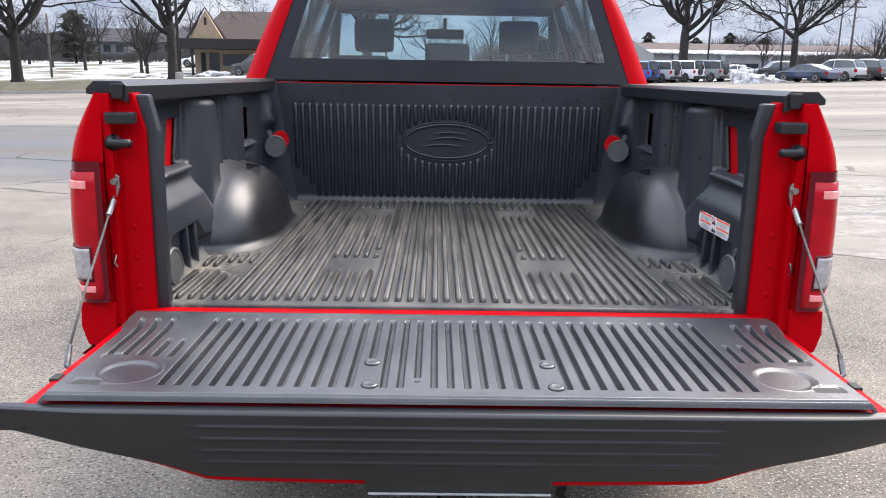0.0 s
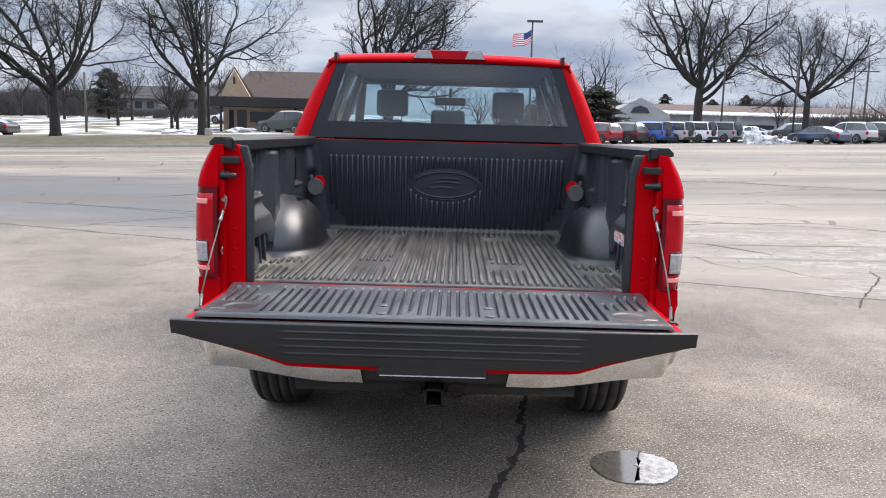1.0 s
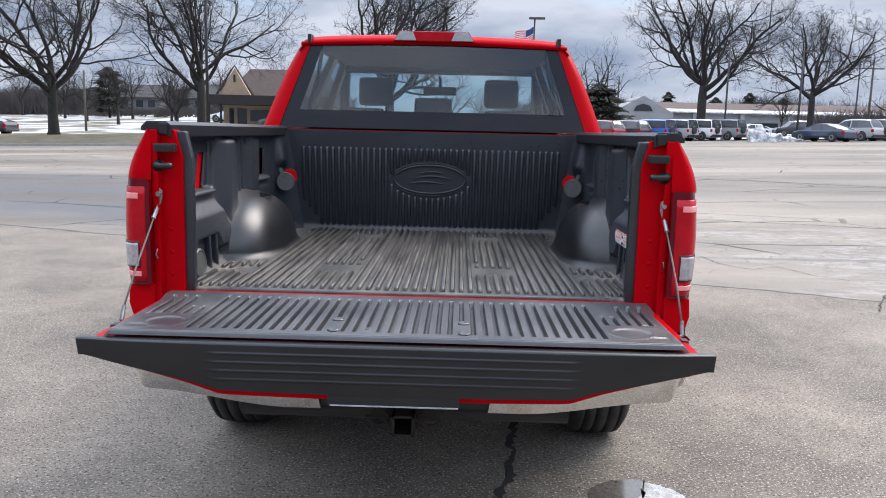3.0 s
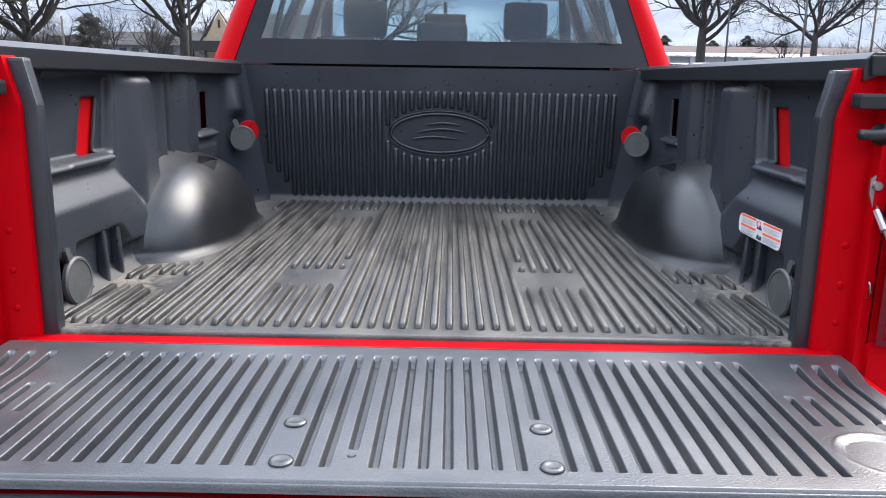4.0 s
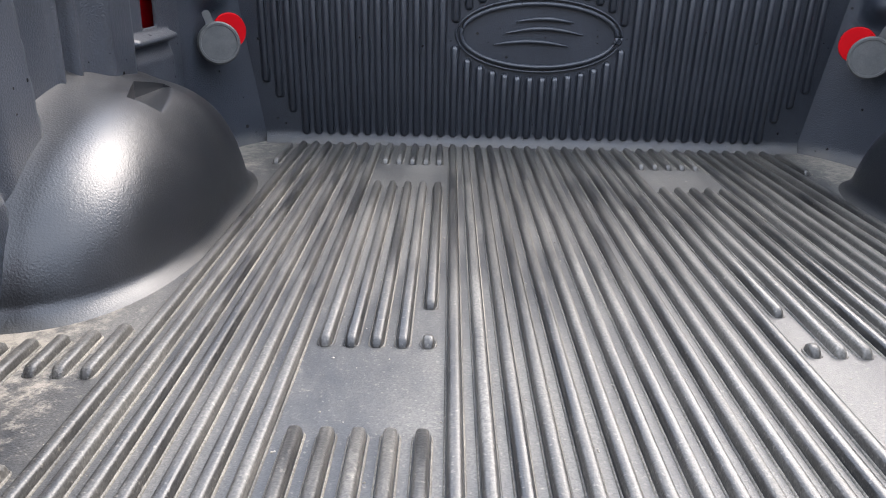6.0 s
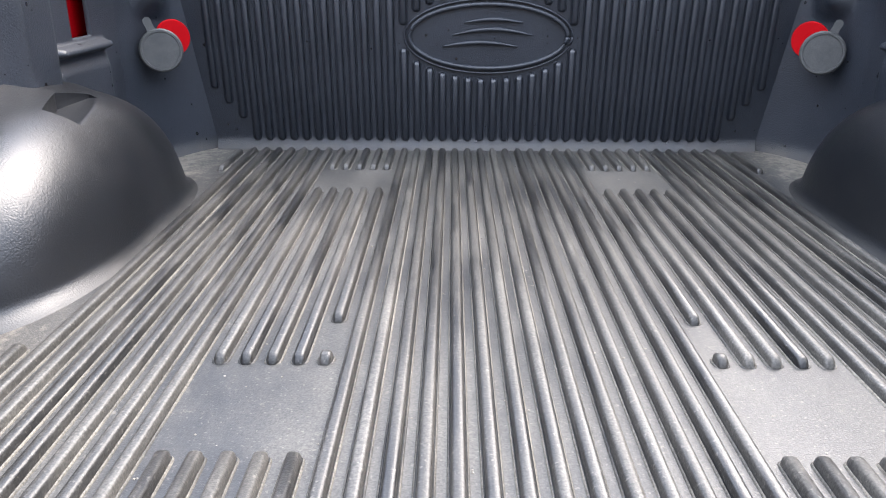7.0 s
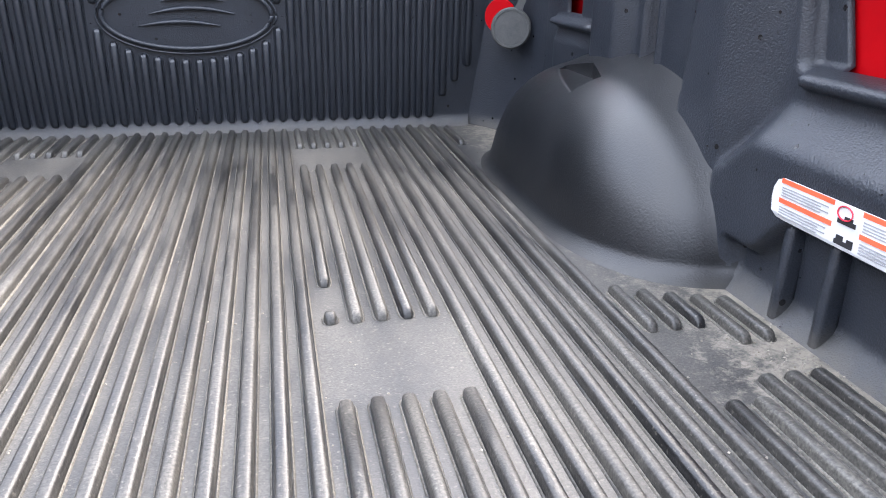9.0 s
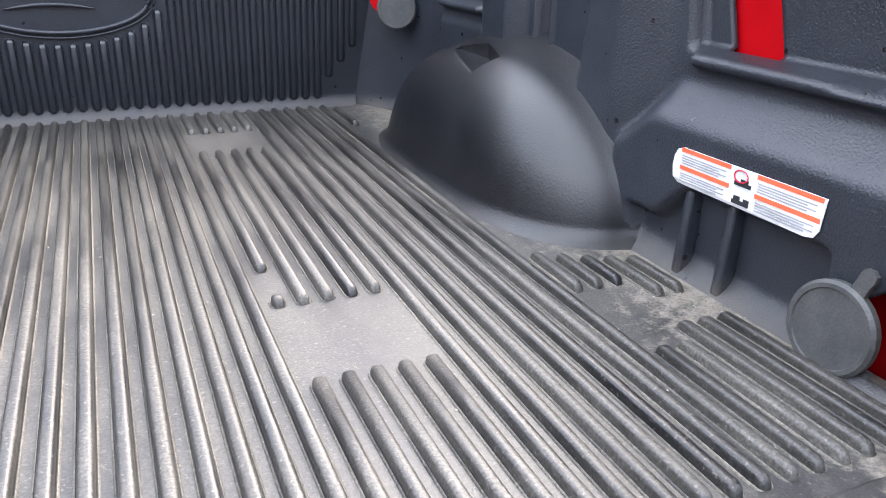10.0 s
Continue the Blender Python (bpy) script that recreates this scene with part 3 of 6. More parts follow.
# ---- the ground ----
def ground_z(x, y):
    """The lot is level round the truck and rises gently away from it; the verge stands a little higher."""
    r = math.hypot(x, y)
    z = soft(6, 22, r) * ((0.0160 - 0.0065 * soft(-6, 8, x)) * y + 0.0265 * x)
    z += 1.9 * soft(54, 115, y) * soft(-4, -12, x)
    z = max(min(z, 9.0), -9.0)
    return z + 0.50 * soft(43.6, 48, y) * soft(-4, -9, x) if x < 0 else z


def graded(lo, hi, fine_lo, fine_hi, fine, grow=1.25):
    out = [fine_lo + fine * i for i in range(int((fine_hi - fine_lo) / fine) + 1)]
    d, v = fine, out[-1]
    while v < hi:
        d *= grow
        v += d
        out.append(v)
    d, v = fine, out[0]
    while v > lo:
        d *= grow
        v -= d
        out.insert(0, v)
    return out


GX, GY = graded(-420, 420, -34, 40, 1.0), graded(-120, 520, -6, 76, 1.0)
tagged(part("ground", sheet(lambda x, y: (x, y, ground_z(x, y)), GX, GY), GROUND, smooth=True), "weathered grey asphalt parking lot with salt stains", "parking lot", kind="structure")

# verge beyond the kerb, with the street and snowy lawns behind it
VX, VY = graded(-420, -7.9, -36, -8.4, 1.0), graded(43.0, 420, 43.4, 64, 0.8)
VX = [x for x in VX if x < -8.0] + [-8.0]
VY = [y for y in VY if y > 43.2]
tagged(part("verge", sheet(lambda x, y: (x, y, ground_z(x, y) + 0.10 + 0.05 * noise.noise((x * 0.5, y * 0.5, 0))), VX, VY), VERGE, smooth=True), "winter grass verge with patches of old snow", "grass", kind="structure")
FX = graded(8.0, 420, 8.0, 60, 1.5)
FY = graded(68, 420, 68.0, 90, 1.5)
FY = [y for y in FY if y >= 68]
FX = [x for x in FX if x >= 8]
tagged(part("snowfield", sheet(lambda x, y: (x, y, ground_z(x, y) + 0.08 + 0.15 * noise.noise((x * 0.3, y * 0.3, 5))), FX, FY), VERGE, smooth=True), "far lawn with old snow behind the parked cars", "grass", kind="structure")

kerb_bm = bmesh.new()
for i in range(40):
    x0, x1 = -8.2 - i * 2.4, -8.2 - (i + 1) * 2.4 + 0.015
    z0, z1 = ground_z(x0, 43.2), ground_z(x1, 43.2)
    vs = [kerb_bm.verts.new(p) for p in ((x0, 43.05, z0 - 0.1), (x0, 43.07, z0 + 0.15), (x0, 43.40, z0 + 0.15), (x1, 43.05, z1 - 0.1), (x1, 43.07, z1 + 0.15), (x1, 43.40, z1 + 0.15))]
    kerb_bm.faces.new((vs[0], vs[3], vs[4], vs[1]))
    kerb_bm.faces.new((vs[1], vs[4], vs[5], vs[2]))
    kerb_bm.faces.new((vs[0], vs[1], vs[2]))
    kerb_bm.faces.new((vs[3], vs[5], vs[4]))
tagged(part("kerb", kerb_bm, KERB), "pale concrete kerb along the grass verge", "kerb", kind="structure")


def crack_strip(points, width, seed):
    """A ragged open crack following a line, as a thin uneven strip just proud of the asphalt."""
    rnd = random.Random(seed)
    bm = bmesh.new()
    line = []
    for (x0, y0), (x1, y1) in zip(points, points[1:]):
        n = max(3, int(math.hypot(x1 - x0, y1 - y0) / 0.025))
        for i in range(n):
            line.append((x0 + (x1 - x0) * i / n, y0 + (y1 - y0) * i / n))
    prev, wander = None, 0.0
    flat = abs(points[-1][0] - points[0][0]) > abs(points[-1][1] - points[0][1])
    for x, y in line:
        wander = wander * 0.75 + rnd.uniform(-0.012, 0.012)
        w = width * rnd.uniform(0.35, 1.25)
        z = ground_z(x, y) + 0.004
        a, b = w * rnd.uniform(0.3, 0.7), w * rnd.uniform(0.3, 0.7)
        if flat:
            pair = (bm.verts.new((x, y + wander + a, z)), bm.verts.new((x + rnd.uniform(-0.006, 0.006), y + wander - b, z)))
        else:
            pair = (bm.verts.new((x + wander - a, y, z)), bm.verts.new((x + wander + b, y + rnd.uniform(-0.006, 0.006), z)))
        if prev:
            bm.faces.new((prev[0], prev[1], pair[1], pair[0]))
        prev = pair
    return bm


tagged(part("pavement_crack", crack_strip([(0.60, 1.9), (0.553, 1.51), (0.487, 1.17), (0.423, 0.85), (0.434, 0.62), (0.373, 0.33), (0.298, 0.08), (0.245, -0.14), (0.20, -0.5), (0.10, -1.1)], 0.036, 3), CRACK), "wide ragged dark crack in the asphalt", "crack", kind="structure")
tagged(part("pavement_crack", crack_strip([(-3.35, 4.5), (-3.1, 5.0), (-2.98, 5.69)], 0.010, 4), CRACK), "fine crack in the asphalt", "crack", kind="structure")
LONG, BRANCH = "long dark crack across the old asphalt", "branching crack in the grey asphalt"
for pts, width, label in (([(5.39, 18.53), (7.54, 17.69), (10.35, 15.38), (13.0, 13.6)], 0.10, LONG), ([(3.61, 10.45), (5.36, 9.94), (7.09, 9.28), (9.2, 8.6)], 0.035, LONG),
                          ([(4.46, 14.29), (4.53, 13.32), (4.25, 11.99), (4.3, 11.34)], 0.030, BRANCH), ([(3.06, 6.56), (3.11, 6.01), (3.35, 5.71), (3.71, 5.95), (3.89, 5.42), (4.17, 5.17)], 0.012, BRANCH),
                          ([(3.66, 3.74), (3.98, 4.27), (4.35, 4.8), (4.7, 5.38), (4.81, 5.79)], 0.020, BRANCH), ([(4.35, 4.8), (4.45, 4.65), (4.66, 4.82), (5.0, 4.7)], 0.012, BRANCH),
                          ([(-3.0, 16.0), (-6.0, 17.2), (-10.0, 17.9), (-15.0, 19.0)], 0.05, LONG), ([(-2.4, 9.4), (-4.5, 10.1), (-8.0, 11.2)], 0.03, LONG)):
    tagged(part("pavement_crack", crack_strip(pts, width, int(width * 1000) + len(pts)), CRACK), label, "crack", kind="structure")



def blot(cx, cy, rx, ry, z, seed, spikes=0.18):
    bm = bmesh.new()
    rnd = Vector((seed * 3.1, seed * 1.7, 0))
    centre = bm.verts.new((cx, cy, z))
    ring = []
    for k in range(160):
        a = 2 * math.pi * k / 160
        f = 1 + spikes * (1.4 * noise.noise(Vector((math.cos(a) * 1.3, math.sin(a) * 1.3, 0)) + rnd) + 0.9 * noise.noise(Vector((math.cos(a) * 5, math.sin(a) * 5, 3)) + rnd) + 0.55 * noise.noise(Vector((math.cos(a) * 22, math.sin(a) * 22, 5)) + rnd))
        ring.append(bm.verts.new((cx + rx * f * math.cos(a), cy + ry * f * math.sin(a), z)))
    for k in range(160):
        bm.faces.new((centre, ring[k], ring[(k + 1) % 160]))
    return bm


puddle = thing("puddle", "small shallow puddle, half under a painted pale reflection", "puddle", 0.885, 0.25, 0)
part("water", blot(0.0, 0.0, 0.190, 0.178, 0.004, 1, 0.06), WET, puddle, "shallow still water")
# pale sheet over one half, painting in the bright sky's reflection
ice = blot(0.0, 0.0, 0.186, 0.172, 0.0055, 1, 0.07)
for v in ice.verts:
    v.co.x = max(v.co.x, 0.015 + 0.22 * v.co.y + 0.030 * noise.noise((0, v.co.y * 22, 2)) + 0.016 * noise.noise((0, v.co.y * 70, 4)))
part("ice", ice, SKY_SHEEN, puddle, "pale sheet painted as the sky's reflection over one half")

# ---- the pickup truck ----
truck = thing("pickup_truck", "red crew-cab pickup truck with its tailgate open", "pickup truck")
FZ, PITCH = 0.838, 0.0325            # floor of the liner, spacing of its ribs


def panel_y(z):
    return 1.752 - 0.085 * (z - FZ)


def panel_x(z):
    return 0.706 + 0.140 * (z - FZ)


def side_x(y, z):
    """Half width of the liner's side wall: columns, groove, recesses, the ledge and sloping shoulder, the fillet at the floor."""
    x = 0.840
    # framed recess round the rear opening
    x += 0.026 * window_of(y, 0.25, 0.565, 0.008) * window_of(z, 1.147, 1.340, 0.006)
    # broad column before the wheel housing, its front edge leaning
    edge = 0.775 + 0.12 * (1.2 - z)
    column = 0.040 * (1 - 0.55 * soft(1.32, 1.358, z)) * soft(0.58, 0.70, y) * (1 - soft(edge - 0.005, edge + 0.009, y))
    # shoulder under the ledge, running out towards the column
    crest = 1.108 - 0.058 * soft(0.56, 0.665, y)
    shoulder = 0.046 * (1 - soft(crest - 0.066, crest, z)) * (1 - soft(0.655, 0.70, y))
    x -= max(column, shoulder)
    x -= 0.020 * window_of(z, 1.124, 1.143, 0.005) * (1 - soft(0.540, 0.556, y)) * (1 - 0.4 * window_of(z, 1.134, 1.16, 0.002) * (1 - soft(0.300, 0.312, y)))
    # narrow groove between two beads, then the second column
    x += 0.030 * window_of(y, 0.958, 0.994, 0.005)
    x -= 0.007 * (math.exp(-((y - 0.945) / 0.006) ** 2) + math.exp(-((y - 1.006) / 0.006) ** 2))
    x -= 0.030 * soft(1.030, 1.085, y) * (1 - soft(1.178, 1.190, y))
    x -= 0.018 * (1 - soft(0.06, 0.12, y))
    # small ledge under the front opening
    front = window_of(y, 1.205, 1.44, 0.014)
    x -= front * (0.026 * window_of(z, 1.128, 1.146, 0.005) + 0.014 * soft(1.128, 1.09, z))
    # deep recess low on the wall, behind the moulded posts
    roof_z = 0.966 - 0.060 * soft(0.470, 0.560, y)
    x += 0.030 * window_of(y, 0.245, 0.605, 0.010) * (1 - soft(roof_z - 0.010, roof_z + 0.010, z))
    # rim under the rail and the fillet into the floor
    x -= 0.016 * soft(1.355, 1.372, z)
    f = max(0.0, 1 - (z - FZ) / 0.035)
    x -= 0.030 * f * f
    return x


def in_hole(y, z):
    if math.hypot(y - 0.142, z - 0.905) < 0.052:
        return True
    return (0.418 < y < 0.512 and 1.150 < z < 1.288) or (1.305 < y < 1.385 and 1.160 < z < 1.290)


liner = part("bed_liner", box(-0.832, 0.832, 0.036, 1.745, FZ - 0.012, FZ), LINER_FLOOR, truck, "black plastic ribbed drop-in bed liner, dusty and worn")
ys = [0.036 + 0.006 * i for i in range(248)]
zs = [FZ + 0.005 * i for i in range(111)]
for s_ in (-1, 1):
    wall_bm = sheet(lambda y, z: (s_ * side_x(y, z), y + 0.33 * (min(max(z, 1.147), 1.31) - 1.147) * window_of(y, 0.36, 0.56, 0.08), z), ys, zs, in_hole)
    jamb = [e for e in wall_bm.edges if e.is_boundary and all(0.05 < v.co.y < 1.45 and FZ + 0.01 < v.co.z < 1.34 for v in e.verts)]
    for v in bmesh.ops.extrude_edge_only(wall_bm, edges=jamb)["geom"]:
        if isinstance(v, bmesh.types.BMVert):
            v.co.x += s_ * 0.008
    part("side_wall", wall_bm, LINER, liner, smooth=True)
    y_end = ys[-1]

    def corner(u, z):
        """From the end of the side wall round to the edge of the front panel."""
        a, b = Vector((side_x(y_end, z), y_end)), Vector((panel_x(z), panel_y(z)))
        k = Vector((b.x + 0.62 * (a.x - b.x) + 0.02, a.y + 0.60 * (b.y - a.y)))
        p = a * (1 - u) ** 2 + k * 2 * u * (1 - u) + b * u * u
        bulge = 0.024 * window_of(u, 0.40, 0.72, 0.14) * soft(1.165, 1.225, z) * (1 - 0.9 * soft(1.20, 1.40, z))
        return (s_ * (p.x - bulge), p.y - bulge, z)
    part("corner_panel", sheet(corner, steps(0, 1, 24), zs), LINER, liner, smooth=True)
    # flange that covers the bed's rear post
    lip = prism([(0.732, FZ - 0.012), (0.775, FZ - 0.012), (0.775, 1.27), (0.790, 1.372), (0.752, 1.372), (0.733, 1.285), (0.732, 1.25)], "y", 0.012, 0.042, 0.006)
    for v in lip.verts:
        v.co.x *= s_
    part("rear_flange", lip, PANEL_RIB, liner)


def panel_point(x, z):
    edge = panel_x(z)
    f = max(0.0, 1 - (z - FZ) / 0.032)
    return (x * edge, panel_y(z) - 0.022 * f * f, z)


part("front_panel", sheet(panel_point, steps(-1, 1, 60), zs), LINER, liner, smooth=True)
part("floor_rear_lip", box(-0.772, 0.772, 0.018, 0.044, FZ - 0.014, FZ + 0.004, 0.006), LINER_FLOOR, liner, smooth=True)
# dark strip drawn for the shaded gap between the liner's lip and the sill
part("lip_seal", box(-0.774, 0.774, 0.0225, 0.034, FZ - 0.024, FZ - 0.010, 0.002), PANEL_RIB, liner)

RIBS = {}


def rib_mesh(length, width, height, across):
    """A moulded rib along y with rounded shoulders and ends, a fine crease along its foot; shared by ribs of one size."""
    key = (round(length, 3), width, height, across)
    if key not in RIBS:
        me = bpy.data.meshes.new("rib")
        w = width / 2
        half = ((-1.42, -0.05), (-1.34, 0.05), (-1.23, 0.17), (-1.12, 0.19), (-1.03, -0.06), (-0.96, 0.02), (-0.91, 0.45), (-0.82, 0.74), (-0.64, 0.92), (-0.34, 0.985))
        prof = half + ((0, 1.0),) + tuple((-a, b) for a, b in reversed(half))
        c = len(prof)
        L = length / 2
        secs = [(-L, -0.05, 0.42), (-L + 0.0022, 0.42, 0.72), (-L + 0.0055, 0.80, 0.92), (-L + 0.0105, 1.0, 1.0)]
        secs += [(-y, h, k) for y, h, k in reversed(secs)]
        vs, fs = [], []
        for y, h, k in secs:
            vs += [(p[0] * w * k, y, height * (p[1] * h if p[1] > 0 else p[1])) for p in prof]
        for i in range(len(secs) - 1):
            for j in range(c - 1):
                a = i * c + j
                fs.append((a, a + 1, a + c + 1, a + c))
        fs += [tuple(range(c))[::-1], tuple(range((len(secs) - 1) * c, len(secs) * c))]
        me.from_pydata(vs, [], fs)
        me.polygons.foreach_set("use_smooth", [True] * len(me.polygons))
        # the lip along the foot, where dust settles
        me.polygons.foreach_set("material_index", [1 if i % (c - 1) in (0, 1, 2, c - 4, c - 3, c - 2) else 0 for i in range((len(secs) - 1) * (c - 1))] + [0, 0])
        RIBS[key] = me
    return RIBS[key]


def rib(parent, mat, x, y0, y1, z, width=0.0164, height=0.0130, foot=None):
    me = rib_mesh(y1 - y0, width, height, mat.name)
    if not me.materials:
        me.materials.append(mat)
        me.materials.append(foot or mat)
    ob = new("rib", me)
    ob.parent = parent
    ob.location = (x, (y0 + y1) / 2, z)
    return ob


REAR, FRONT = 0.070, 1.712
for k in range(24):
    x = PITCH * (k + 0.5)
    if k <= 6 or 12 <= k <= 18:
        spans = [(REAR, FRONT if k < 19 else 1.7)]
    elif k == 7:
        spans = [(REAR, 0.386), (0.572, 0.600), (0.690, 1.335), (1.520, FRONT)]
    elif k <= 11:
        spans = [(REAR, 0.386), (0.572, 1.335), (1.520, FRONT)]
    elif k == 19:
        spans = [(REAR, 0.310), (0.478, 0.610), (1.500, 1.690)]
    elif k == 20:
        spans = [(REAR, 0.310), (0.478, 0.590)]
    elif k == 21:
        spans = [(REAR, 0.352), (0.478, 0.575)]
    else:
        spans = [(REAR, 0.352), (0.428, 0.562)] if k == 22 else [(0.085, 0.352), (0.428, 0.550)]
    for y0, y1 in spans:
        for s_ in (-1, 1):
            rib(liner, LINER_RIB, s_ * x, y0, y1, FZ, foot=RIB_FOOT)

# ribs of the front panel, broken by the oval badge
tilt = math.atan(0.085)
OVAL = (0.0, 1.128, 0.197, 0.078)
for k in range(22):
    x = PITCH * (k + 0.5)
    low = FZ + 0.020
    if x > 0.62:
        low = 0.917 + (x - 0.634) * 1.2
    q = 1 - (x / (OVAL[2] + 0.022)) ** 2
    gap = (OVAL[3] + 0.024) * math.sqrt(q) if q > 0 else 0
    spans = [(low, OVAL[1] - gap), (OVAL[1] + gap, 1.299)] if gap > 0.012 else [(low, 1.299)]
    for z0, z1 in spans:
        for s_ in (-1, 1):
            ob = rib(liner, PANEL_RIB, 0, 0, z1 - z0, 0, 0.0176, 0.0115)
            zc = (z0 + z1) / 2
            ob.matrix_basis = pose(s_ * x, panel_y(zc), zc, 90 + math.degrees(tilt), 0, 0)
            if z0 < 0.9:
                ob.name = "panel_rib"

# badge: raised oval rim with plain raised strokes inside
badge = bmesh.new()


def on_panel(x, z, proud=0.004):
    return (x, panel_y(z) - proud, z)


for rx, rz, r in ((OVAL[2], OVAL[3], 0.0058), (OVAL[2] + 0.012, OVAL[3] + 0.012, 0.0030)):
    ring = [on_panel(rx * math.cos(2 * math.pi * i / 72), OVAL[1] + rz * math.sin(2 * math.pi * i / 72)) for i in range(73)]
    tube(ring, r, 6, badge)
part("oval_badge", badge, LINER, liner, "moulded oval badge", True)
strokes = bmesh.new()
for x0, x1, dz, rise in ((-0.115, 0.075, -0.024, 0.010), (-0.090, 0.110, 0.004, 0.014), (-0.060, 0.085, 0.034, 0.008)):
    span = steps(x0, x1, 24)
    tube([on_panel(x, OVAL[1] + dz + rise * math.sin((x - x0) / (x1 - x0) * math.pi)) for x in span], [0.0015 + 0.0042 * math.sin((x - x0) / (x1 - x0) * math.pi) for x in span], 6, strokes)
part("badge_relief", strokes, LINER, liner, "three plain raised arcs inside the oval", True)


# wheel housings
HY, HA, HB, HC = 1.045, 0.440, 0.215, 0.262      # centre, half length, reach into the bed, height
POCKET, POCKET_Z = ((0.695, 1.165), (0.758, 1.160), (0.785, 1.090), (0.757, 0.985), (0.695, 1.018)), 1.043


def housing(s_):
    """A squarish dome against the side wall, with a five-sided pocket sunk into its crown."""
    def fn(th, ph):
        cy, cx = math.cos(th), max(math.sin(th), 0.0)
        reach = (abs(cy) ** 3.0 + cx ** 3.0) ** (-1 / 3.0)
        h = math.sin(ph)
        long = HA * max(1 - h ** 2.15, 0) ** (1 / 2.15)
        deep = (HB + 0.030) * (1 - 0.24 * h) * max(1 - h ** 4.5, 0) ** 0.42
        z = HC * h
        flare = 1 + 0.075 * max(0.0, 1 - z / 0.030) ** 2
        x = 0.872 - deep * reach * cx * flare
        # concave fillet up the side wall, which the wall's columns cut into
        rise = 1 + 0.085 * (max(0.0, x - 0.778) / 0.080) ** 2
        return (x, HY + long * reach * cy * flare * rise, FZ - 0.004 + z * rise)
    bm = sheet(fn, steps(0, math.pi, 170), steps(0.0, math.pi / 2 - 0.004, 80))
    ring = list(zip(POCKET, POCKET[1:]))
    everything = lambda: bm.verts[:] + bm.edges[:] + bm.faces[:]
    bmesh.ops.bisect_plane(bm, geom=everything(), plane_co=(0, 0, POCKET_Z), plane_no=(0, 0, 1))
    for (xa, ya), (xb, yb) in ring:
        bmesh.ops.bisect_plane(bm, geom=everything(), plane_co=(xa, ya, 0), plane_no=(yb - ya, xa - xb, 0))

    def side(c, a, b):
        return (c.x - a[0]) * (b[1] - a[1]) - (c.y - a[1]) * (b[0] - a[0])
    core = Vector((0.74, 1.09, 0))

    def bottom(c):
        """The pocket's floor, rising a little towards the cab."""
        return min(c.z, POCKET_Z + 0.13 * (c.y - 0.985))
    sunk = []
    for f in bm.faces:
        c = f.calc_center_median()
        if c.z > POCKET_Z and all(side(c, a, b) * side(core, a, b) > 0 for a, b in ring):
            sunk.append(f)
    marked = set(sunk)
    rim = [tuple(v.co.copy() for v in e.verts) for f in sunk for e in f.edges if any(g not in marked for g in e.link_faces)]
    for f in bmesh.ops.split(bm, geom=sunk)["geom"]:
        if isinstance(f, bmesh.types.BMVert):
            f.co.z = bottom(f.co)
    for a, b in rim:
        if max(a.z - bottom(a), b.z - bottom(b)) > 0.0005:
            bm.faces.new([bm.verts.new(p) for p in (a, b, (b.x, b.y, bottom(b)), (a.x, a.y, bottom(a)))])
    for v in bm.verts:
        v.co.x *= s_
    return bm


for s_ in (-1, 1):
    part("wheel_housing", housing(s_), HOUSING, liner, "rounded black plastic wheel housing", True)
    # short moulded posts low on the side wall
    for y, top in ((0.486, 0.966), (0.404, 0.969)):
        post = box(0.003, 0.030, -0.0075, 0.0075, -0.002, top - FZ, 0.0065)
        for v in post.verts:
            v.co = Vector((s_ * (0.794 + v.co.x + 0.006 * v.co.z / (top - FZ)), y + v.co.y, FZ + v.co.z))
        part("moulded_post", post, LINER, liner, smooth=True)
    # upper round opening, seen red, with its plug hanging beside it; and the low one near the rear
    for (cx, cy, cz, turn), (hx, hy, hz, hturn), r in (((0.772, 1.590, 1.106, 66), (0.762, 1.640, 1.131, 52), 0.050), ((0.776, 0.206, 0.892, 3), (side_x(0.128, 0.90) + 0.006, 0.128, 0.902, 0), 0.056)):
        def aim(x, y, z, a, inset):
            c = pose(s_ * x, y, z, 0, 0, a if s_ > 0 else 180 - a)
            return c @ Matrix.Translation((-inset, 0, 0))
        hole = lathe([(0, 0.001), (0, r * 0.82), (0.004, r * 0.86)], "x", 28)
        m = aim(hx, hy, hz, hturn, 0.010)
        for v in hole.verts:
            v.co = m @ v.co
        if r < 0.053:
            part("tie_down_opening", hole, RED_DULL, truck, "round opening showing red sheet metal")
        plug = lathe([(0, 0.001), (0, r * 0.82), (-0.002, r * 0.84), (-0.002, r * 0.93), (0.002, r), (0.010, r), (0.012, r * 0.90), (0.012, 0.001)], "x", 32)
        tab = [(0.010, r * 0.86), (0.0085, r + 0.012), (0.0095, r + 0.020), (0.0075, r + 0.027), (0.0, r + 0.030), (-0.0075, r + 0.027), (-0.0095, r + 0.020), (-0.0085, r + 0.012), (-0.010, r * 0.86)]
        lo, hi = [[plug.verts.new((d, a, b)) for a, b in tab] for d in (0.002, 0.009)]
        plug.faces.new(lo)
        plug.faces.new(hi[::-1])
        for i in range(len(tab)):
            plug.faces.new((lo[i], hi[i], hi[(i + 1) % len(tab)], lo[(i + 1) % len(tab)]))
        m = aim(cx, cy, cz, turn, 0.0) @ pose(0, 0, 0, 20 * s_, 4, 0)
        for v in plug.verts:
            v.co = m @ v.co
        part("plug_cap", plug, CAP, truck, "rubber plug hanging open by its strap")

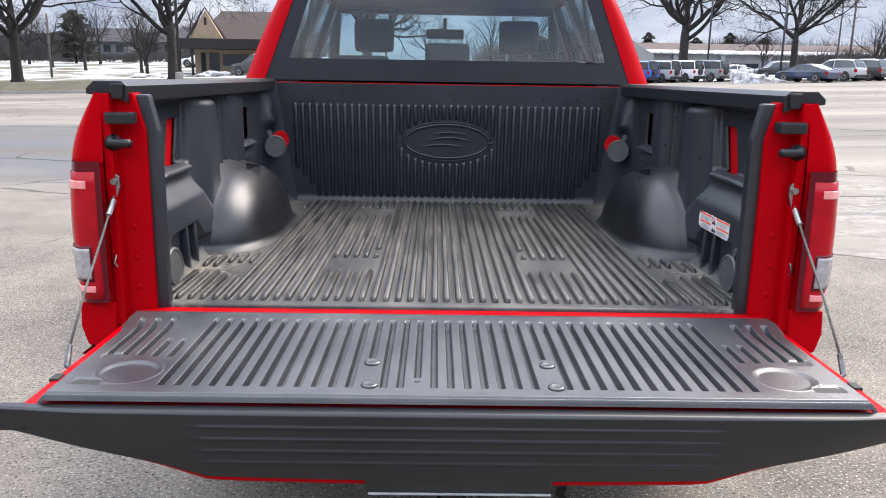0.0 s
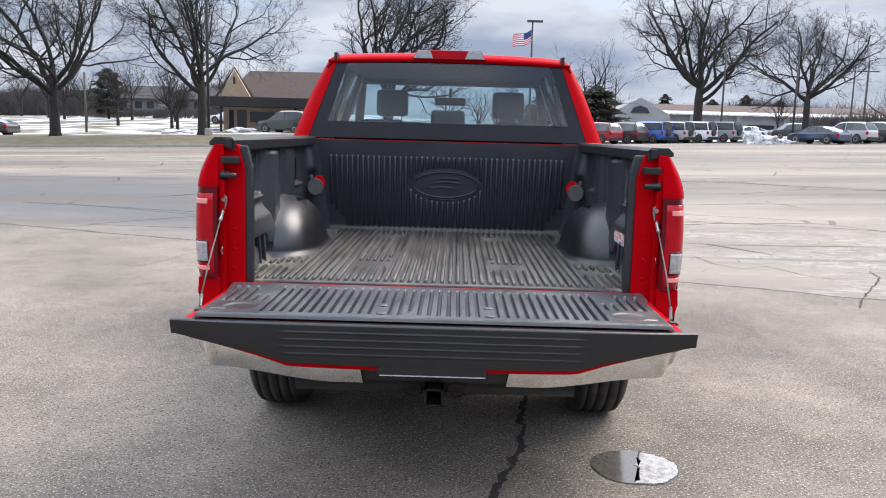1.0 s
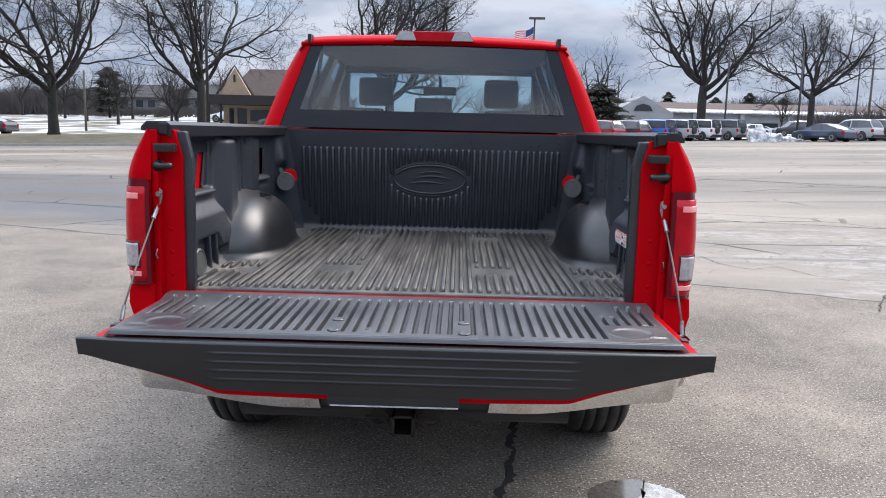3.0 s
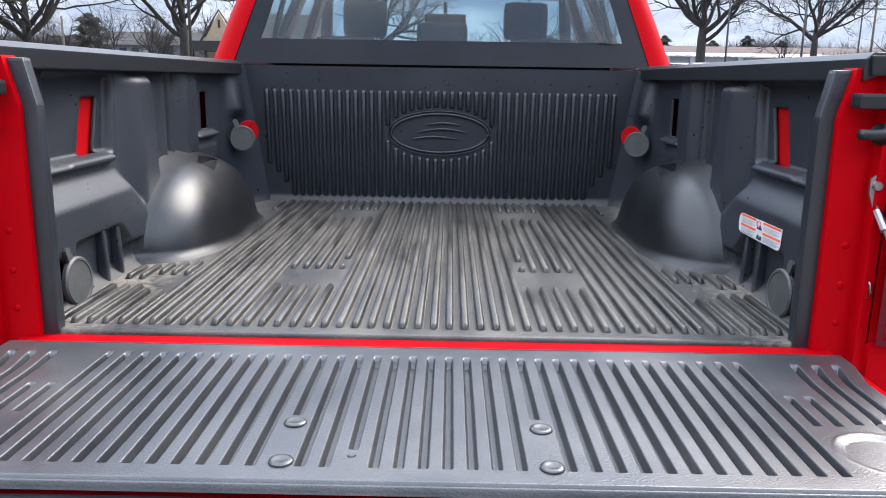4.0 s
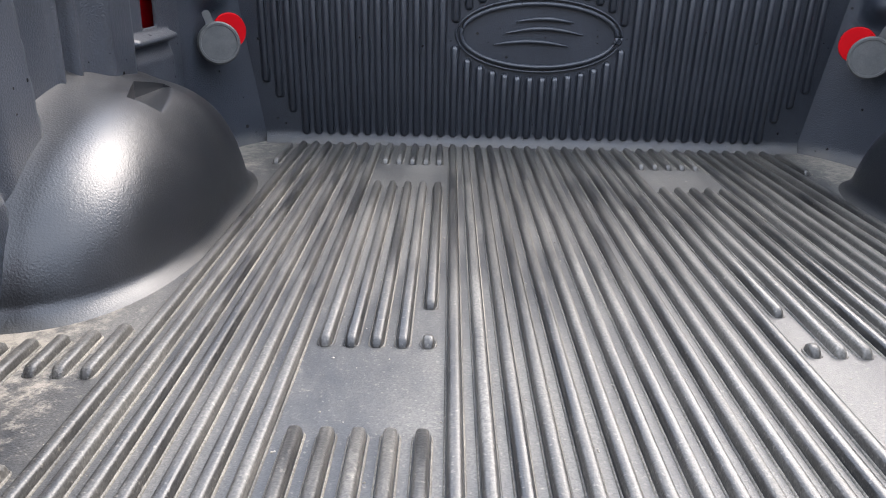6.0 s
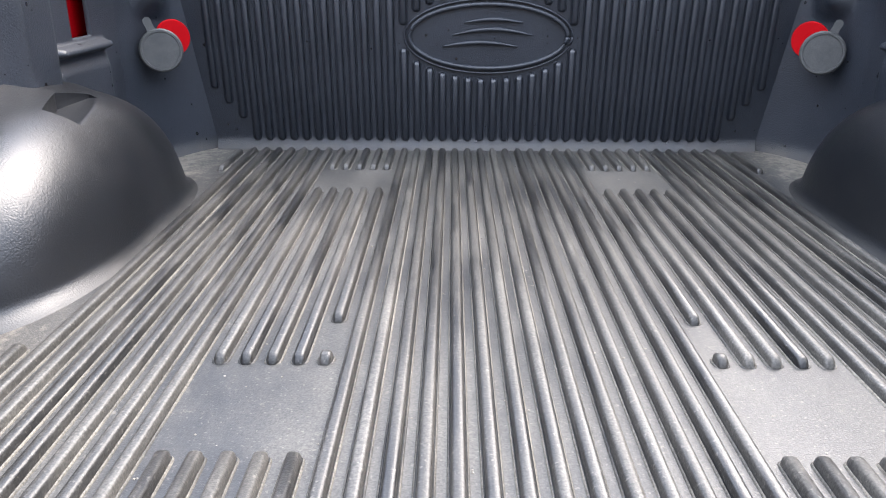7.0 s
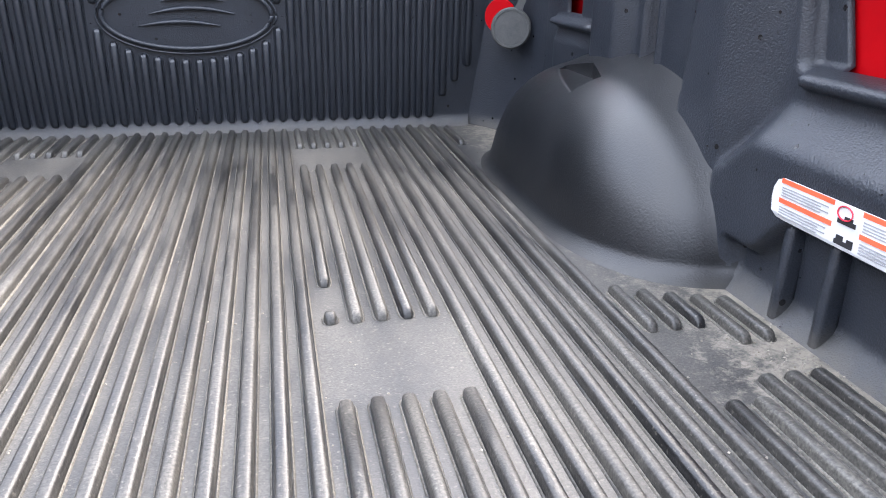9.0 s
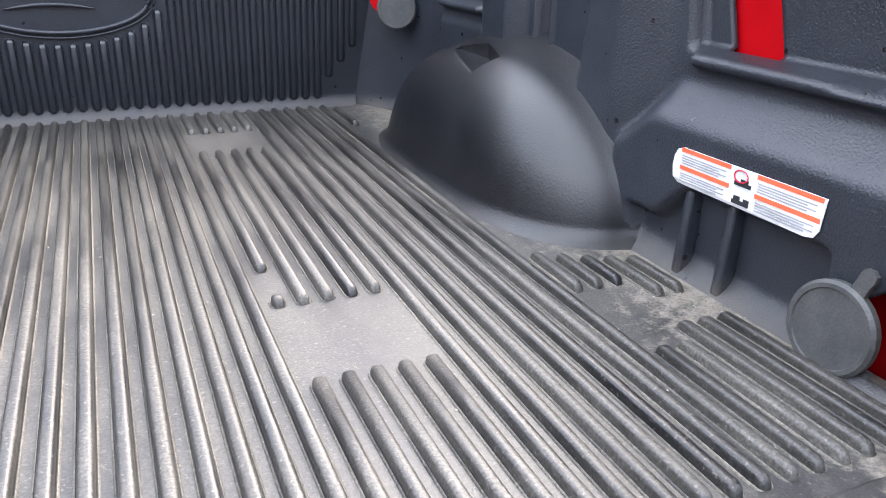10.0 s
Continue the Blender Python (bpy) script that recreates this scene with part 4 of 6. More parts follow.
# ---- bed: painted sheet metal ----
for s_ in (-1, 1):
    inner = box(0.878, 0.884, 0.06, 1.74, 0.80, 1.375)
    for v in inner.verts:
        v.co.x *= s_
    part("inner_side_panel", inner, RED_DULL, truck)

    def bedside(y, u):
        """Outer skin from the rail down to the sill, bulged at the wheel."""
        z = 1.372 - u * 0.74
        x = 0.905 + 0.075 * soft(0.0, 0.42, u) ** 0.8 + 0.010 * math.sin(u * 3.1) - 0.040 * (1 - soft(0.0, 0.55, y))
        x += 0.035 * math.exp(-((y - 1.025) / 0.45) ** 4) * soft(0.25, 0.5, u)
        return (s_ * x, y, z)

    def arch(y, u):
        return math.hypot(y - 1.025, (1.372 - u * 0.74) - 0.40) < 0.47
    part("bedside", sheet(bedside, steps(0.015, 1.76, 56), steps(0, 1, 26), arch), RED, truck, smooth=True)
    # rear post: flat face beside the opening, stepped flange at the lamp
    post = prism([(0.762, 0.800), (0.850, 0.790), (0.850, 1.30), (0.846, 1.376), (0.784, 1.376), (0.760, 1.285)], "y", -0.002, 0.05, 0.004)
    for v in post.verts:
        v.co.x *= s_
    part("rear_post", post, RED, truck)
    flange = prism([(0.830, 0.80), (0.858, 0.80), (0.860, 1.30), (0.856, 1.374), (0.832, 1.376)], "y", -0.030, 0.004, 0.004)
    for v in flange.verts:
        v.co.x *= s_
    part("post_flange", flange, RED, truck)
    corner_bm = box(0.846, 0.905, -0.030, 0.040, 0.80, 1.30, 0.006)
    for v in corner_bm.verts:
        v.co.x *= s_
    part("body_corner", corner_bm, RED, truck)
    for dz in (0.892, 0.968, 1.046):
        dimple = lathe([(-0.0045, 0.001), (-0.0045, 0.006), (0.002, 0.010)], "y", 14, (s_ * 0.803, 0.0, dz))
        part("spot_weld", dimple, RED, truck, smooth=True)
    def quarter(u, v):
        z = 1.210 + 0.166 * v
        edge = 0.940 - 0.066 * v ** 1.7
        y = -0.040 + 0.012 * v + 0.075 * soft(0.50, 1.5, u) ** 1.4
        return (s_ * (0.851 + (edge - 0.851) * min(u, 1.0) + 0.030 * max(u - 1.0, 0.0)), y, z)
    part("quarter_panel_top", sheet(quarter, steps(0, 1.5, 22), steps(0, 1, 14)), RED, truck, smooth=True)
    lower = prism([(0.850, 0.862), (0.934, 0.862), (0.938, 0.80), (0.924, 0.750), (0.870, 0.740), (0.850, 0.78)], "y", -0.045, 0.05, 0.008)
    for v in lower.verts:
        v.co.x *= s_
    part("quarter_panel_base", lower, RED, truck)
    # rail cap
    cap = prism([(0.792, 1.352), (0.792, 1.392), (0.806, 1.404), (0.872, 1.404), (0.892, 1.386), (0.892, 1.372), (0.830, 1.366)], "y", -0.012, 1.752, 0.004)
    for v in cap.verts:
        v.co.x *= s_
    part("rail_cap", cap, TRIM, truck, "black plastic bed rail cap")
    notch = prism([(0.802, 1.362), (0.832, 1.362), (0.832, 1.3985), (0.800, 1.3985)], "y", -0.020, -0.010, 0.004)
    for v in notch.verts:
        v.co.x *= s_
    part("rail_end", notch, TRIM, truck)
    # striker bar and bumper stop for the tailgate
    block = box(0.772, 0.838, -0.050, -0.012, 1.304, 1.331, 0.006)
    for v in block.verts:
        v.co.x *= s_
    part("latch_block", block, TRIM, truck)
    pin = tube([(s_ * 0.832, -0.02, 1.258), (s_ * 0.829, -0.028, 1.258), (s_ * 0.828, -0.03, 1.258), (s_ * 0.782, -0.045, 1.258)], [0.020, 0.020, 0.011, 0.010], 14)
    part("striker", pin, TRIM, truck, smooth=True)

    # tail lamp: curved lens wrapping round the corner
    def lens_at(u, v, proud=0.0):
        z = 0.866 + 0.350 * v
        x = 0.852 + (0.078 + 0.010 * math.sin(math.pi * v)) * min(u, 1.0)
        y = -0.062 - 0.006 * math.sin(min(u, 1.0) * 2.6) + 0.085 * soft(0.55, 1.5, u) ** 1.3
        return (s_ * (x + proud * soft(0.6, 1.2, u)), y - proud * (1 - soft(0.8, 1.4, u)), z)

    def lens_patch(u0, u1, v0, v1, proud):
        bm = sheet(lambda u, v: lens_at(u, v, proud), [u0 - 0.012] + steps(u0, u1, 14) + [u1 + 0.012], [v0 - 0.004] + steps(v0, v1, 10) + [v1 + 0.004])
        for v in bm.verts:
            if v.is_boundary:
                v.co.y += proud + 0.002
        return bm
    lamp_ob = part("tail_lamp", sheet(lens_at, steps(0, 1.5, 26), steps(0, 1, 16)), LENS_DARK, truck, "smoked red tail lamp with clear reversing lens", True)
    part("brake_lens", lens_patch(0.16, 1.36, 0.030, 0.925, 0.004), LENS_RED, lamp_ob, smooth=True)
    part("reflector", lens_patch(0.40, 1.02, 0.815, 0.868, 0.0065), LENS_PINK, lamp_ob, smooth=True)
    part("reflector", lens_patch(0.36, 1.02, 0.082, 0.125, 0.0065), LENS_PINK, lamp_ob, smooth=True)
    part("lamp_chamber", lens_patch(0.36, 1.02, 0.160, 0.415, 0.006), LENS_DARK, lamp_ob, smooth=True)
    part("reversing_lens", lens_patch(0.42, 0.92, 0.180, 0.395, 0.0085), LENS_WHITE, lamp_ob, "clear reversing lens", True)

    # support cable with its eyelets
    cable = tube([(s_ * 0.836, -0.020, 1.160), (s_ * 0.838, -0.030, 1.120), (s_ * 0.839, -0.10, 1.050), (s_ * 0.834, -0.23, 0.945), (s_ * 0.824, -0.350, 0.846)], 0.0030, 8)
    part("support_cable", cable, WIRE, truck, "coated steel tailgate support cable", True)
    eye = prism([(0.822, 1.150), (0.822, 1.176), (0.832, 1.184), (0.844, 1.178), (0.847, 1.150), (0.842, 1.120), (0.832, 1.120)], "y", -0.026, -0.018, 0.002)
    for v in eye.verts:
        v.co.x *= s_
    part("cable_eyelet", eye, STEEL, truck)
    part("cable_bolt", lathe([(-0.034, 0.001), (-0.034, 0.008), (-0.026, 0.0095)], "y", 12, (s_ * 0.834, 0, 1.164)), STEEL, truck)
    part("cable_ferrule", tube([(s_ * 0.838, -0.030, 1.118), (s_ * 0.840, -0.062, 1.086)], 0.0075, 8), STEEL, truck)
    part("cable_end", tube([(s_ * 0.825, -0.340, 0.855), (s_ * 0.818, -0.376, 0.822), (s_ * 0.806, -0.380, 0.818)], 0.0062, 8), BOLT, truck)
    bracket = box(0.838, 0.862, -0.010, 0.030, 0.770, 0.850, 0.003)
    for v in bracket.verts:
        v.co.x *= s_
    part("hinge_bracket", bracket, STEEL, truck)

for s_ in (-1, 1):
    hook = tube([(s_ * 0.842, -0.024, 0.985), (s_ * 0.842, -0.032, 0.978), (s_ * 0.846, -0.034, 0.962), (s_ * 0.842, -0.030, 0.950), (s_ * 0.838, -0.024, 0.956)], 0.0028, 6)
    part("post_hook", hook, STEEL, truck, "small steel hook on the post", True)

# warning label on the right-hand wall


def on_wall(u, v, proud):
    """u runs towards the rear, v down the label, on the liner's wall."""
    y, z = 0.513 - 0.259 * u, 1.024 - 0.052 * v + 0.002 * u
    return (side_x(0.45, z) - 0.0015 - proud, y, z)


def label_patch(us, vs, proud):
    pts = [(u, v) for u, v in zip(us, vs)]
    bm = bmesh.new()
    lo = [bm.verts.new(on_wall(u, v, 0.0)) for u, v in pts]
    hi = [bm.verts.new(on_wall(u, v, proud)) for u, v in pts]
    bm.faces.new(lo)
    bm.faces.new(hi)
    for i in range(len(pts)):
        j = (i + 1) % len(pts)
        bm.faces.new((lo[i], lo[j], hi[j], hi[i]))
    return bm


sticker = part("warning_label", label_patch((0.0, 0.006, 0.03, 0.075, 1.0, 0.99, 0.965, 0.91, 0.045, 0.012), (0.55, 0.28, 0.08, 0.0, 0.0, 0.75, 0.94, 1.0, 1.0, 0.85), 0.0012), PAPER, truck, "white and orange warning label with fine print")
for v0 in (0.0, 0.47):
    for u0, u1 in ((0.06, 0.425), (0.60, 0.985)):
        part("orange_band", label_patch((u0, u1, u1, u0), (v0 + 0.01, v0 + 0.01, v0 + 0.12, v0 + 0.12), 0.0018), ORANGE, sticker)
        for r in range(4):
            vv = v0 + 0.20 + r * 0.065
            part("print_line", label_patch((u0 + 0.01, u1 - 0.03 - 0.05 * (r % 2), u1 - 0.03 - 0.05 * (r % 2), u0 + 0.01), (vv, vv, vv + 0.03, vv + 0.03), 0.0018), INK_GREY, sticker)
for k, (u0, u1, v0, v1) in enumerate(((0.46, 0.57, 0.34, 0.44), (0.50, 0.55, 0.26, 0.34), (0.46, 0.57, 0.80, 0.90), (0.47, 0.51, 0.70, 0.80), (0.535, 0.57, 0.72, 0.80))):
    part("pictogram", label_patch((u0, u1, u1, u0), (v0, v0, v1, v1), 0.0018), INK, sticker)
ring = [on_wall(0.50 + 0.045 * math.cos(a), 0.20 + 0.15 * math.sin(a), 0.0022) for a in steps(0, 2 * math.pi, 18)]
part("pictogram", tube(ring, 0.0009, 5), INK_RED, sticker)

# sill under the tailgate opening
part("bed_sill", box(-0.800, 0.800, -0.046, 0.0215, 0.780, 0.833, 0.008), RED, truck)

# ---- tailgate, lying open ----
tailgate = part("tailgate", box(-0.802, 0.802, -0.590, -0.050, 0.785, 0.823, 0.006), RED, truck, "red tailgate lowered flat, with a ribbed black inner liner")
GZ = 0.8475


def groove(x, y0, y1):
    return (x - 0.0058, x + 0.0058, y0, y1)


grooves = []
for k in range(23):
    x = PITCH * (k + 0.5)
    for s_ in (-1, 1):
        y0, y1 = -0.528, -0.128
        if k == 5:
            y0 = -0.372
        if k == 2 and s_ < 0:
            y0 = -0.478
        if k in (18, 19):
            y0, y1 = -0.376, -0.272
        if k >= 20:
            y0, y1 = -0.370, -0.128
        grooves.append(groove(s_ * x, y0, y1))
slots = [(-0.742, -0.692, -0.388, -0.362), (0.692, 0.742, -0.388, -0.362), (-0.742, -0.686, -0.528, -0.500), (0.686, 0.742, -0.528, -0.500)]


def gate_depth(x, y):
    d = 0.0
    for x0, x1, y0, y1 in grooves:
        if x0 - 0.010 < x < x1 + 0.010:
            inside = window_of(y, y0, y1, 0.004)
            d = max(d, 0.0170 * window_of(x, x0, x1, 0.0018) * inside)
            if not x0 - 0.001 < x < x1 + 0.001:
                d -= 0.0022 * inside * (math.exp(-((x - x0 + 0.0042) / 0.0022) ** 2) + math.exp(-((x - x1 - 0.0042) / 0.0022) ** 2))
    for x0, x1, y0, y1 in slots:
        d = max(d, 0.004 * window_of(x, x0, x1, 0.006) * window_of(y, y0, y1, 0.006))
    r = math.hypot(abs(x) - 0.652, y + 0.464)
    d = max(d, 0.0040 * (1 - soft(0.046, 0.059, r)))
    if 0.055 < r < 0.072 and d <= 0.001:
        d -= 0.0009 * math.exp(-((r - 0.062) / 0.003) ** 2)
    return d


def gate_point(x, y):
    z = GZ - gate_depth(x, y)
    z -= 0.006 * window_of(y, -0.574, -0.567, 0.002) + 0.012 * (1 - soft(-0.581, -0.577, y)) + 0.012 * soft(-0.066, -0.054, y)
    z -= 0.016 * soft(0.764, 0.777, abs(x))
    return (x * (1 + 0.028 * soft(-0.22, -0.10, y) * soft(0.60, 0.76, abs(x))), y, z)


gx = sorted({round(v, 5) for v in steps(-0.778, 0.778, 44)} | {round(e + d, 5) for g in grooves for e in (g[0], g[1]) for d in (-0.0064, -0.0052, -0.0042, -0.0032, -0.0018, -0.0009, 0.0, 0.0009, 0.0018, 0.0032, 0.0042, 0.0052, 0.0064) if abs(e + d) < 0.765} | {round(s_ * v, 5) for s_ in (-1, 1) for v in steps(0.585, 0.765, 60)})
gx = [v for i, v in enumerate(gx) if i == 0 or v - gx[i - 1] > 0.0003]
gy = sorted({round(v, 5) for v in steps(-0.581, -0.052, 44)} | {round(v + d, 5) for v in (-0.128, -0.272, -0.370, -0.372, -0.376, -0.478, -0.528) for d in (-0.004, 0, 0.004)} | {round(v, 5) for v in steps(-0.540, -0.350, 64)} | {round(v, 5) for v in steps(-0.581, -0.557, 16)} | {-0.066, -0.063, -0.060, -0.057, -0.054})
gy = [v for i, v in enumerate(gy) if i == 0 or v - gy[i - 1] > 0.0003]
gate_liner = part("gate_liner", sheet(gate_point, gx, gy), GATE_LINER, tailgate, "ribbed black plastic tailgate liner", True)
for x, y in ((-0.176, -0.402), (0.184, -0.410), (-0.172, -0.520), (0.186, -0.524)):
    part("liner_bolt", lathe([(0.0, 0.017), (0.003, 0.016), (0.0045, 0.011), (0.003, 0.008), (0.003, 0.001)], "z", 20, (x, y, GZ)), BOLT, gate_liner, smooth=True)
# dark plates laid in the oval slots stand in for the shade inside
for x0, x1, y0, y1 in slots:
    ends = [((x1 - (y1 - y0) / 2) + (y1 - y0) / 2 * math.cos(a), (y0 + y1) / 2 + (y1 - y0) / 2 * math.sin(a)) for a in steps(-math.pi / 2, math.pi / 2, 8)]
    ends += [((x0 + (y1 - y0) / 2) - (y1 - y0) / 2 * math.cos(a), (y0 + y1) / 2 - (y1 - y0) / 2 * math.sin(a)) for a in steps(-math.pi / 2, math.pi / 2, 8)]
    part("drain_slot", prism(ends, "z", GZ - 0.012, GZ - 0.0028), DARK, gate_liner, "dark plate in an oval slot, standing in for its shade")
part("liner_bolt", lathe([(0.0, 0.006), (0.002, 0.005), (0.002, 0.001)], "z", 14, (-0.081, -0.500, GZ)), BOLT, gate_liner)


def spoiler_low(x):
    a = abs(x)
    if a < 0.47:
        return 0.687 + 0.006 * (a / 0.47) ** 2
    if a < 0.56:
        return 0.693 + (a - 0.47) * 0.29
    return 0.7191 + (a - 0.56) * 0.213


def spoiler(x, u):
    """Rear face and top edge of the tailgate's top moulding."""
    low = spoiler_low(x)
    a = abs(x)
    back = -0.608 + 0.030 * soft(0.60, 0.85, a) ** 2 * 0.4
    if u < 0.12:
        t = u / 0.12
        return (x, -0.580 - t * (abs(back) - 0.580 - 0.004), 0.8290 - 0.0015 * t)
    t = (u - 0.12) / 0.88
    z = 0.8265 - t * (0.8265 - low)
    ridge = 0.0035 * window_of(a, -1, 0.485, 0.006) * max(0.0, math.sin((0.805 - z) / 0.0245 * 2 * math.pi)) ** 2 if 0.706 < z < 0.805 else 0.0
    y = back + 0.004 * (1 - soft(0, 0.03, t)) + 0.016 * t ** 1.7 - ridge * 0.8
    return (x, y, z)


def skin(x, v):
    """The painted outer skin: a lip that shows under the moulding, then the face turned to the ground."""
    drop = 0.005 + 0.013 * (1 - soft(0.42, 0.78, abs(x)))
    low = spoiler_low(x) - drop
    if v < 0.2:
        return (x, -0.583 + 0.010 * v / 0.2, low + (drop + 0.004) * (1 - v / 0.2) ** 2)
    v = (v - 0.2) / 0.8
    return (x, -0.573 + v * 0.50, low + 0.080 * v ** 0.8)


part("gate_skin", sheet(skin, steps(-0.790, 0.790, 60), steps(0, 0.2, 4)[:-1] + steps(0.2, 1, 12)), RED, tailgate, "red outer skin of the tailgate", True)
handle = part("gate_handle", box(-0.176, 0.176, -0.590, -0.47, 0.657, 0.690, 0.005), TRIM, tailgate, "black tailgate handle panel with thin bright edges")
for x0, x1, y, z in ((-0.170, 0.174, -0.5925, 0.660), (-0.100, 0.106, -0.560, 0.6525)):
    part("bright_edge", box(x0, x1, y, y + 0.006, z - 0.002, z + 0.002, 0.001), CARGO_LENS, handle, "thin bright edge")
part("spoiler", sheet(spoiler, steps(-0.845, 0.845, 130), steps(0, 1, 75)), TRIM, tailgate, "black plastic tailgate top moulding", True)
for s_ in (-1, 1):
    end = prism([(-0.574, 0.8285), (-0.5955, 0.826), (-0.5895, 0.7795), (-0.572, 0.7795)], "x", s_ * 0.8445, s_ * 0.800, 0.002)
    part("spoiler_end", end, TRIM, tailgate)
    edge = prism([(-0.06, 0.790), (-0.06, 0.827), (-0.573, 0.826), (-0.573, 0.790)], "x", s_ * 0.778, s_ * 0.806, 0.003)
    part("gate_edge", edge, RED, tailgate)
    stop = box(0.793, 0.811, -0.466, -0.436, 0.818, 0.831, 0.003)
    for v in stop.verts:
        v.co.x *= s_
    part("gate_latch", stop, DARK, tailgate)

# ---- bumper, hitch, underbody ----
for s_ in (-1, 1):
    def wing(u, v):
        x = 0.275 + (0.960 - 0.275) * u
        bottom = 0.482 + 0.052 * soft(0.15, 0.85, u) + 0.02 * soft(0.93, 1, u)
        top = 0.700 + 0.012 * u
        z = bottom + (top - bottom) * v
        x += 0.035 * (1 - u) ** 6 * v
        y = -0.138 + 0.13 * soft(0.80, 1.0, u) ** 1.5 - 0.018 * math.sin(v * math.pi)
        x -= 0.020 * soft(0.85, 1.0, u) * (1 - v) ** 2
        return (s_ * x, y, z)
    bm = sheet(wing, steps(0, 1, 40), steps(0, 1, 14))
    part("bumper_wing", bm, CHROME, truck, "chromed steel rear bumper", True)

    def wrap(u, v):
        p = wing(1.0, v)
        return (p[0] - s_ * 0.015 * u ** 2, p[1] + 0.26 * u, p[2])
    part("bumper_side", sheet(wrap, steps(0, 1, 8), steps(0, 1, 14)), CHROME, truck, "chromed bumper end", True)
    under = box(0.27, 0.78, -0.11, 0.05, 0.520, 0.640, 0.01)
    for v in under.verts:
        v.co.x *= s_
    part("bumper_bracket", under, DARK, truck)
part("bumper_step", prism([(-0.325, 0.690), (0.325, 0.690), (0.285, 0.486), (-0.285, 0.486)], "y", -0.128, -0.02, 0.008), TRIM, truck, "black plastic bumper step pad")
part("bumper_pad", box(-0.80, 0.80, -0.128, -0.01, 0.694, 0.708, 0.006), TRIM, truck)
part("hitch_tube", tube([(-0.55, -0.04, 0.45), (0.55, -0.04, 0.45)], 0.032, 12), DARK, truck, smooth=True)
hb = bmesh.new()
for x0, x1, z0, z1 in ((-0.036, 0.036, 0.474, 0.482), (-0.036, 0.036, 0.412, 0.420), (-0.036, -0.028, 0.412, 0.482), (0.028, 0.036, 0.412, 0.482)):
    add_box(hb, x0, x1, -0.19, 0.0, z0, z1)
part("hitch_receiver", hb, DARK, truck, "square hitch receiver")
part("hitch_plate", prism([(-0.16, 0.50), (0.16, 0.50), (0.125, 0.438), (-0.125, 0.438)], "y", -0.10, -0.02, 0.012), DARK, truck)
for s_ in (-1, 1):
    part("chain_loop", tube([(s_ * (0.085 + 0.035 * math.cos(a)), -0.13, 0.455 + 0.028 * math.sin(a)) for a in steps(0, 2 * math.pi, 16)], 0.007, 6), DARK, truck)
part("chassis", box(-0.52, 0.52, 0.05, 4.6, 0.46, 0.72, 0.03), DARK, truck)
part("axle", tube([(-0.74, 1.025, 0.40), (-0.14, 1.025, 0.40), (-0.10, 1.025, 0.40), (0.10, 1.025, 0.40), (0.14, 1.025, 0.40), (0.74, 1.025, 0.40)], [0.045, 0.05, 0.13, 0.13, 0.05, 0.045], 12), DARK, truck, smooth=True)
part("spare_wheel", lathe([(0.34, 0.15), (0.33, 0.34), (0.36, 0.375), (0.50, 0.375), (0.52, 0.34), (0.52, 0.15)], "z", 32, (0, 0.50, 0.0)), RUBBER, truck, smooth=True)
part("muffler", tube([(0.60, 0.60, 0.46), (0.64, 0.42, 0.46), (0.80, 0.33, 0.45), (0.92, 0.29, 0.445)], 0.030, 10), DARK, truck, smooth=True)
part("bed_floor_pan", box(-0.86, 0.86, 0.02, 1.75, 0.735, 0.800, 0.01), DARK, truck)
part("bed_front_sheet", box(-0.90, 0.90, 1.757, 1.775, 0.70, 1.366, 0.004), RED, truck)


def build_wheel(y):
    for s_ in (-1, 1):
        wheel = lathe([(0.665, 0.235), (0.668, 0.30), (0.685, 0.362), (0.705, 0.392), (0.722, 0.400), (0.738, 0.400), (0.738, 0.392), (0.747, 0.392), (0.747, 0.401), (0.786, 0.402), (0.786, 0.393), (0.795, 0.393), (0.795, 0.402), (0.838, 0.402), (0.838, 0.393), (0.847, 0.393), (0.847, 0.401), (0.888, 0.400), (0.888, 0.392), (0.897, 0.392), (0.897, 0.400), (0.915, 0.394), (0.940, 0.36), (0.948, 0.30), (0.950, 0.235)], "x", 48, (0, y, 0.400))
        for v in wheel.verts:
            v.co.x *= s_
        w = part("wheel", wheel, RUBBER, truck, "worn black tyre on an alloy rim", True)
        r = lathe([(0.70, 0.001), (0.70, 0.235), (0.935, 0.235), (0.925, 0.215), (0.90, 0.19), (0.915, 0.06), (0.93, 0.001)], "x", 32, (0, y, 0.400))
        for v in r.verts:
            v.co.x *= s_
        part("rim", r, RIM, w, smooth=True)


build_wheel(1.025)
build_wheel(4.72)
for s_ in (-1, 1):
    flap = box(0.70, 0.955, 0.46, 0.475, 0.36, 0.66, 0.004)
    for v in flap.verts:
        v.co.x *= s_
    part("wheel_well_liner", flap, DARK, truck)

# ---- cab ----
def towards(bm, d):
    """Turn all faces of a pane to one side."""
    bm.normal_update()
    total = sum((f.normal for f in bm.faces), Vector())
    if total.dot(Vector(d)) < 0:
        bmesh.ops.reverse_faces(bm, faces=bm.faces[:])
    return bm



def cab_half(z, y=1.83):
    """Half width of the cab at a height."""
    if z < 1.40:
        return 0.985
    t = (z - 1.40) / 0.50
    return 0.965 - 0.185 * t - 0.037 * t ** 4


def cab_back(z):
    return 1.830 + 0.22 * max(0.0, z - 1.40)


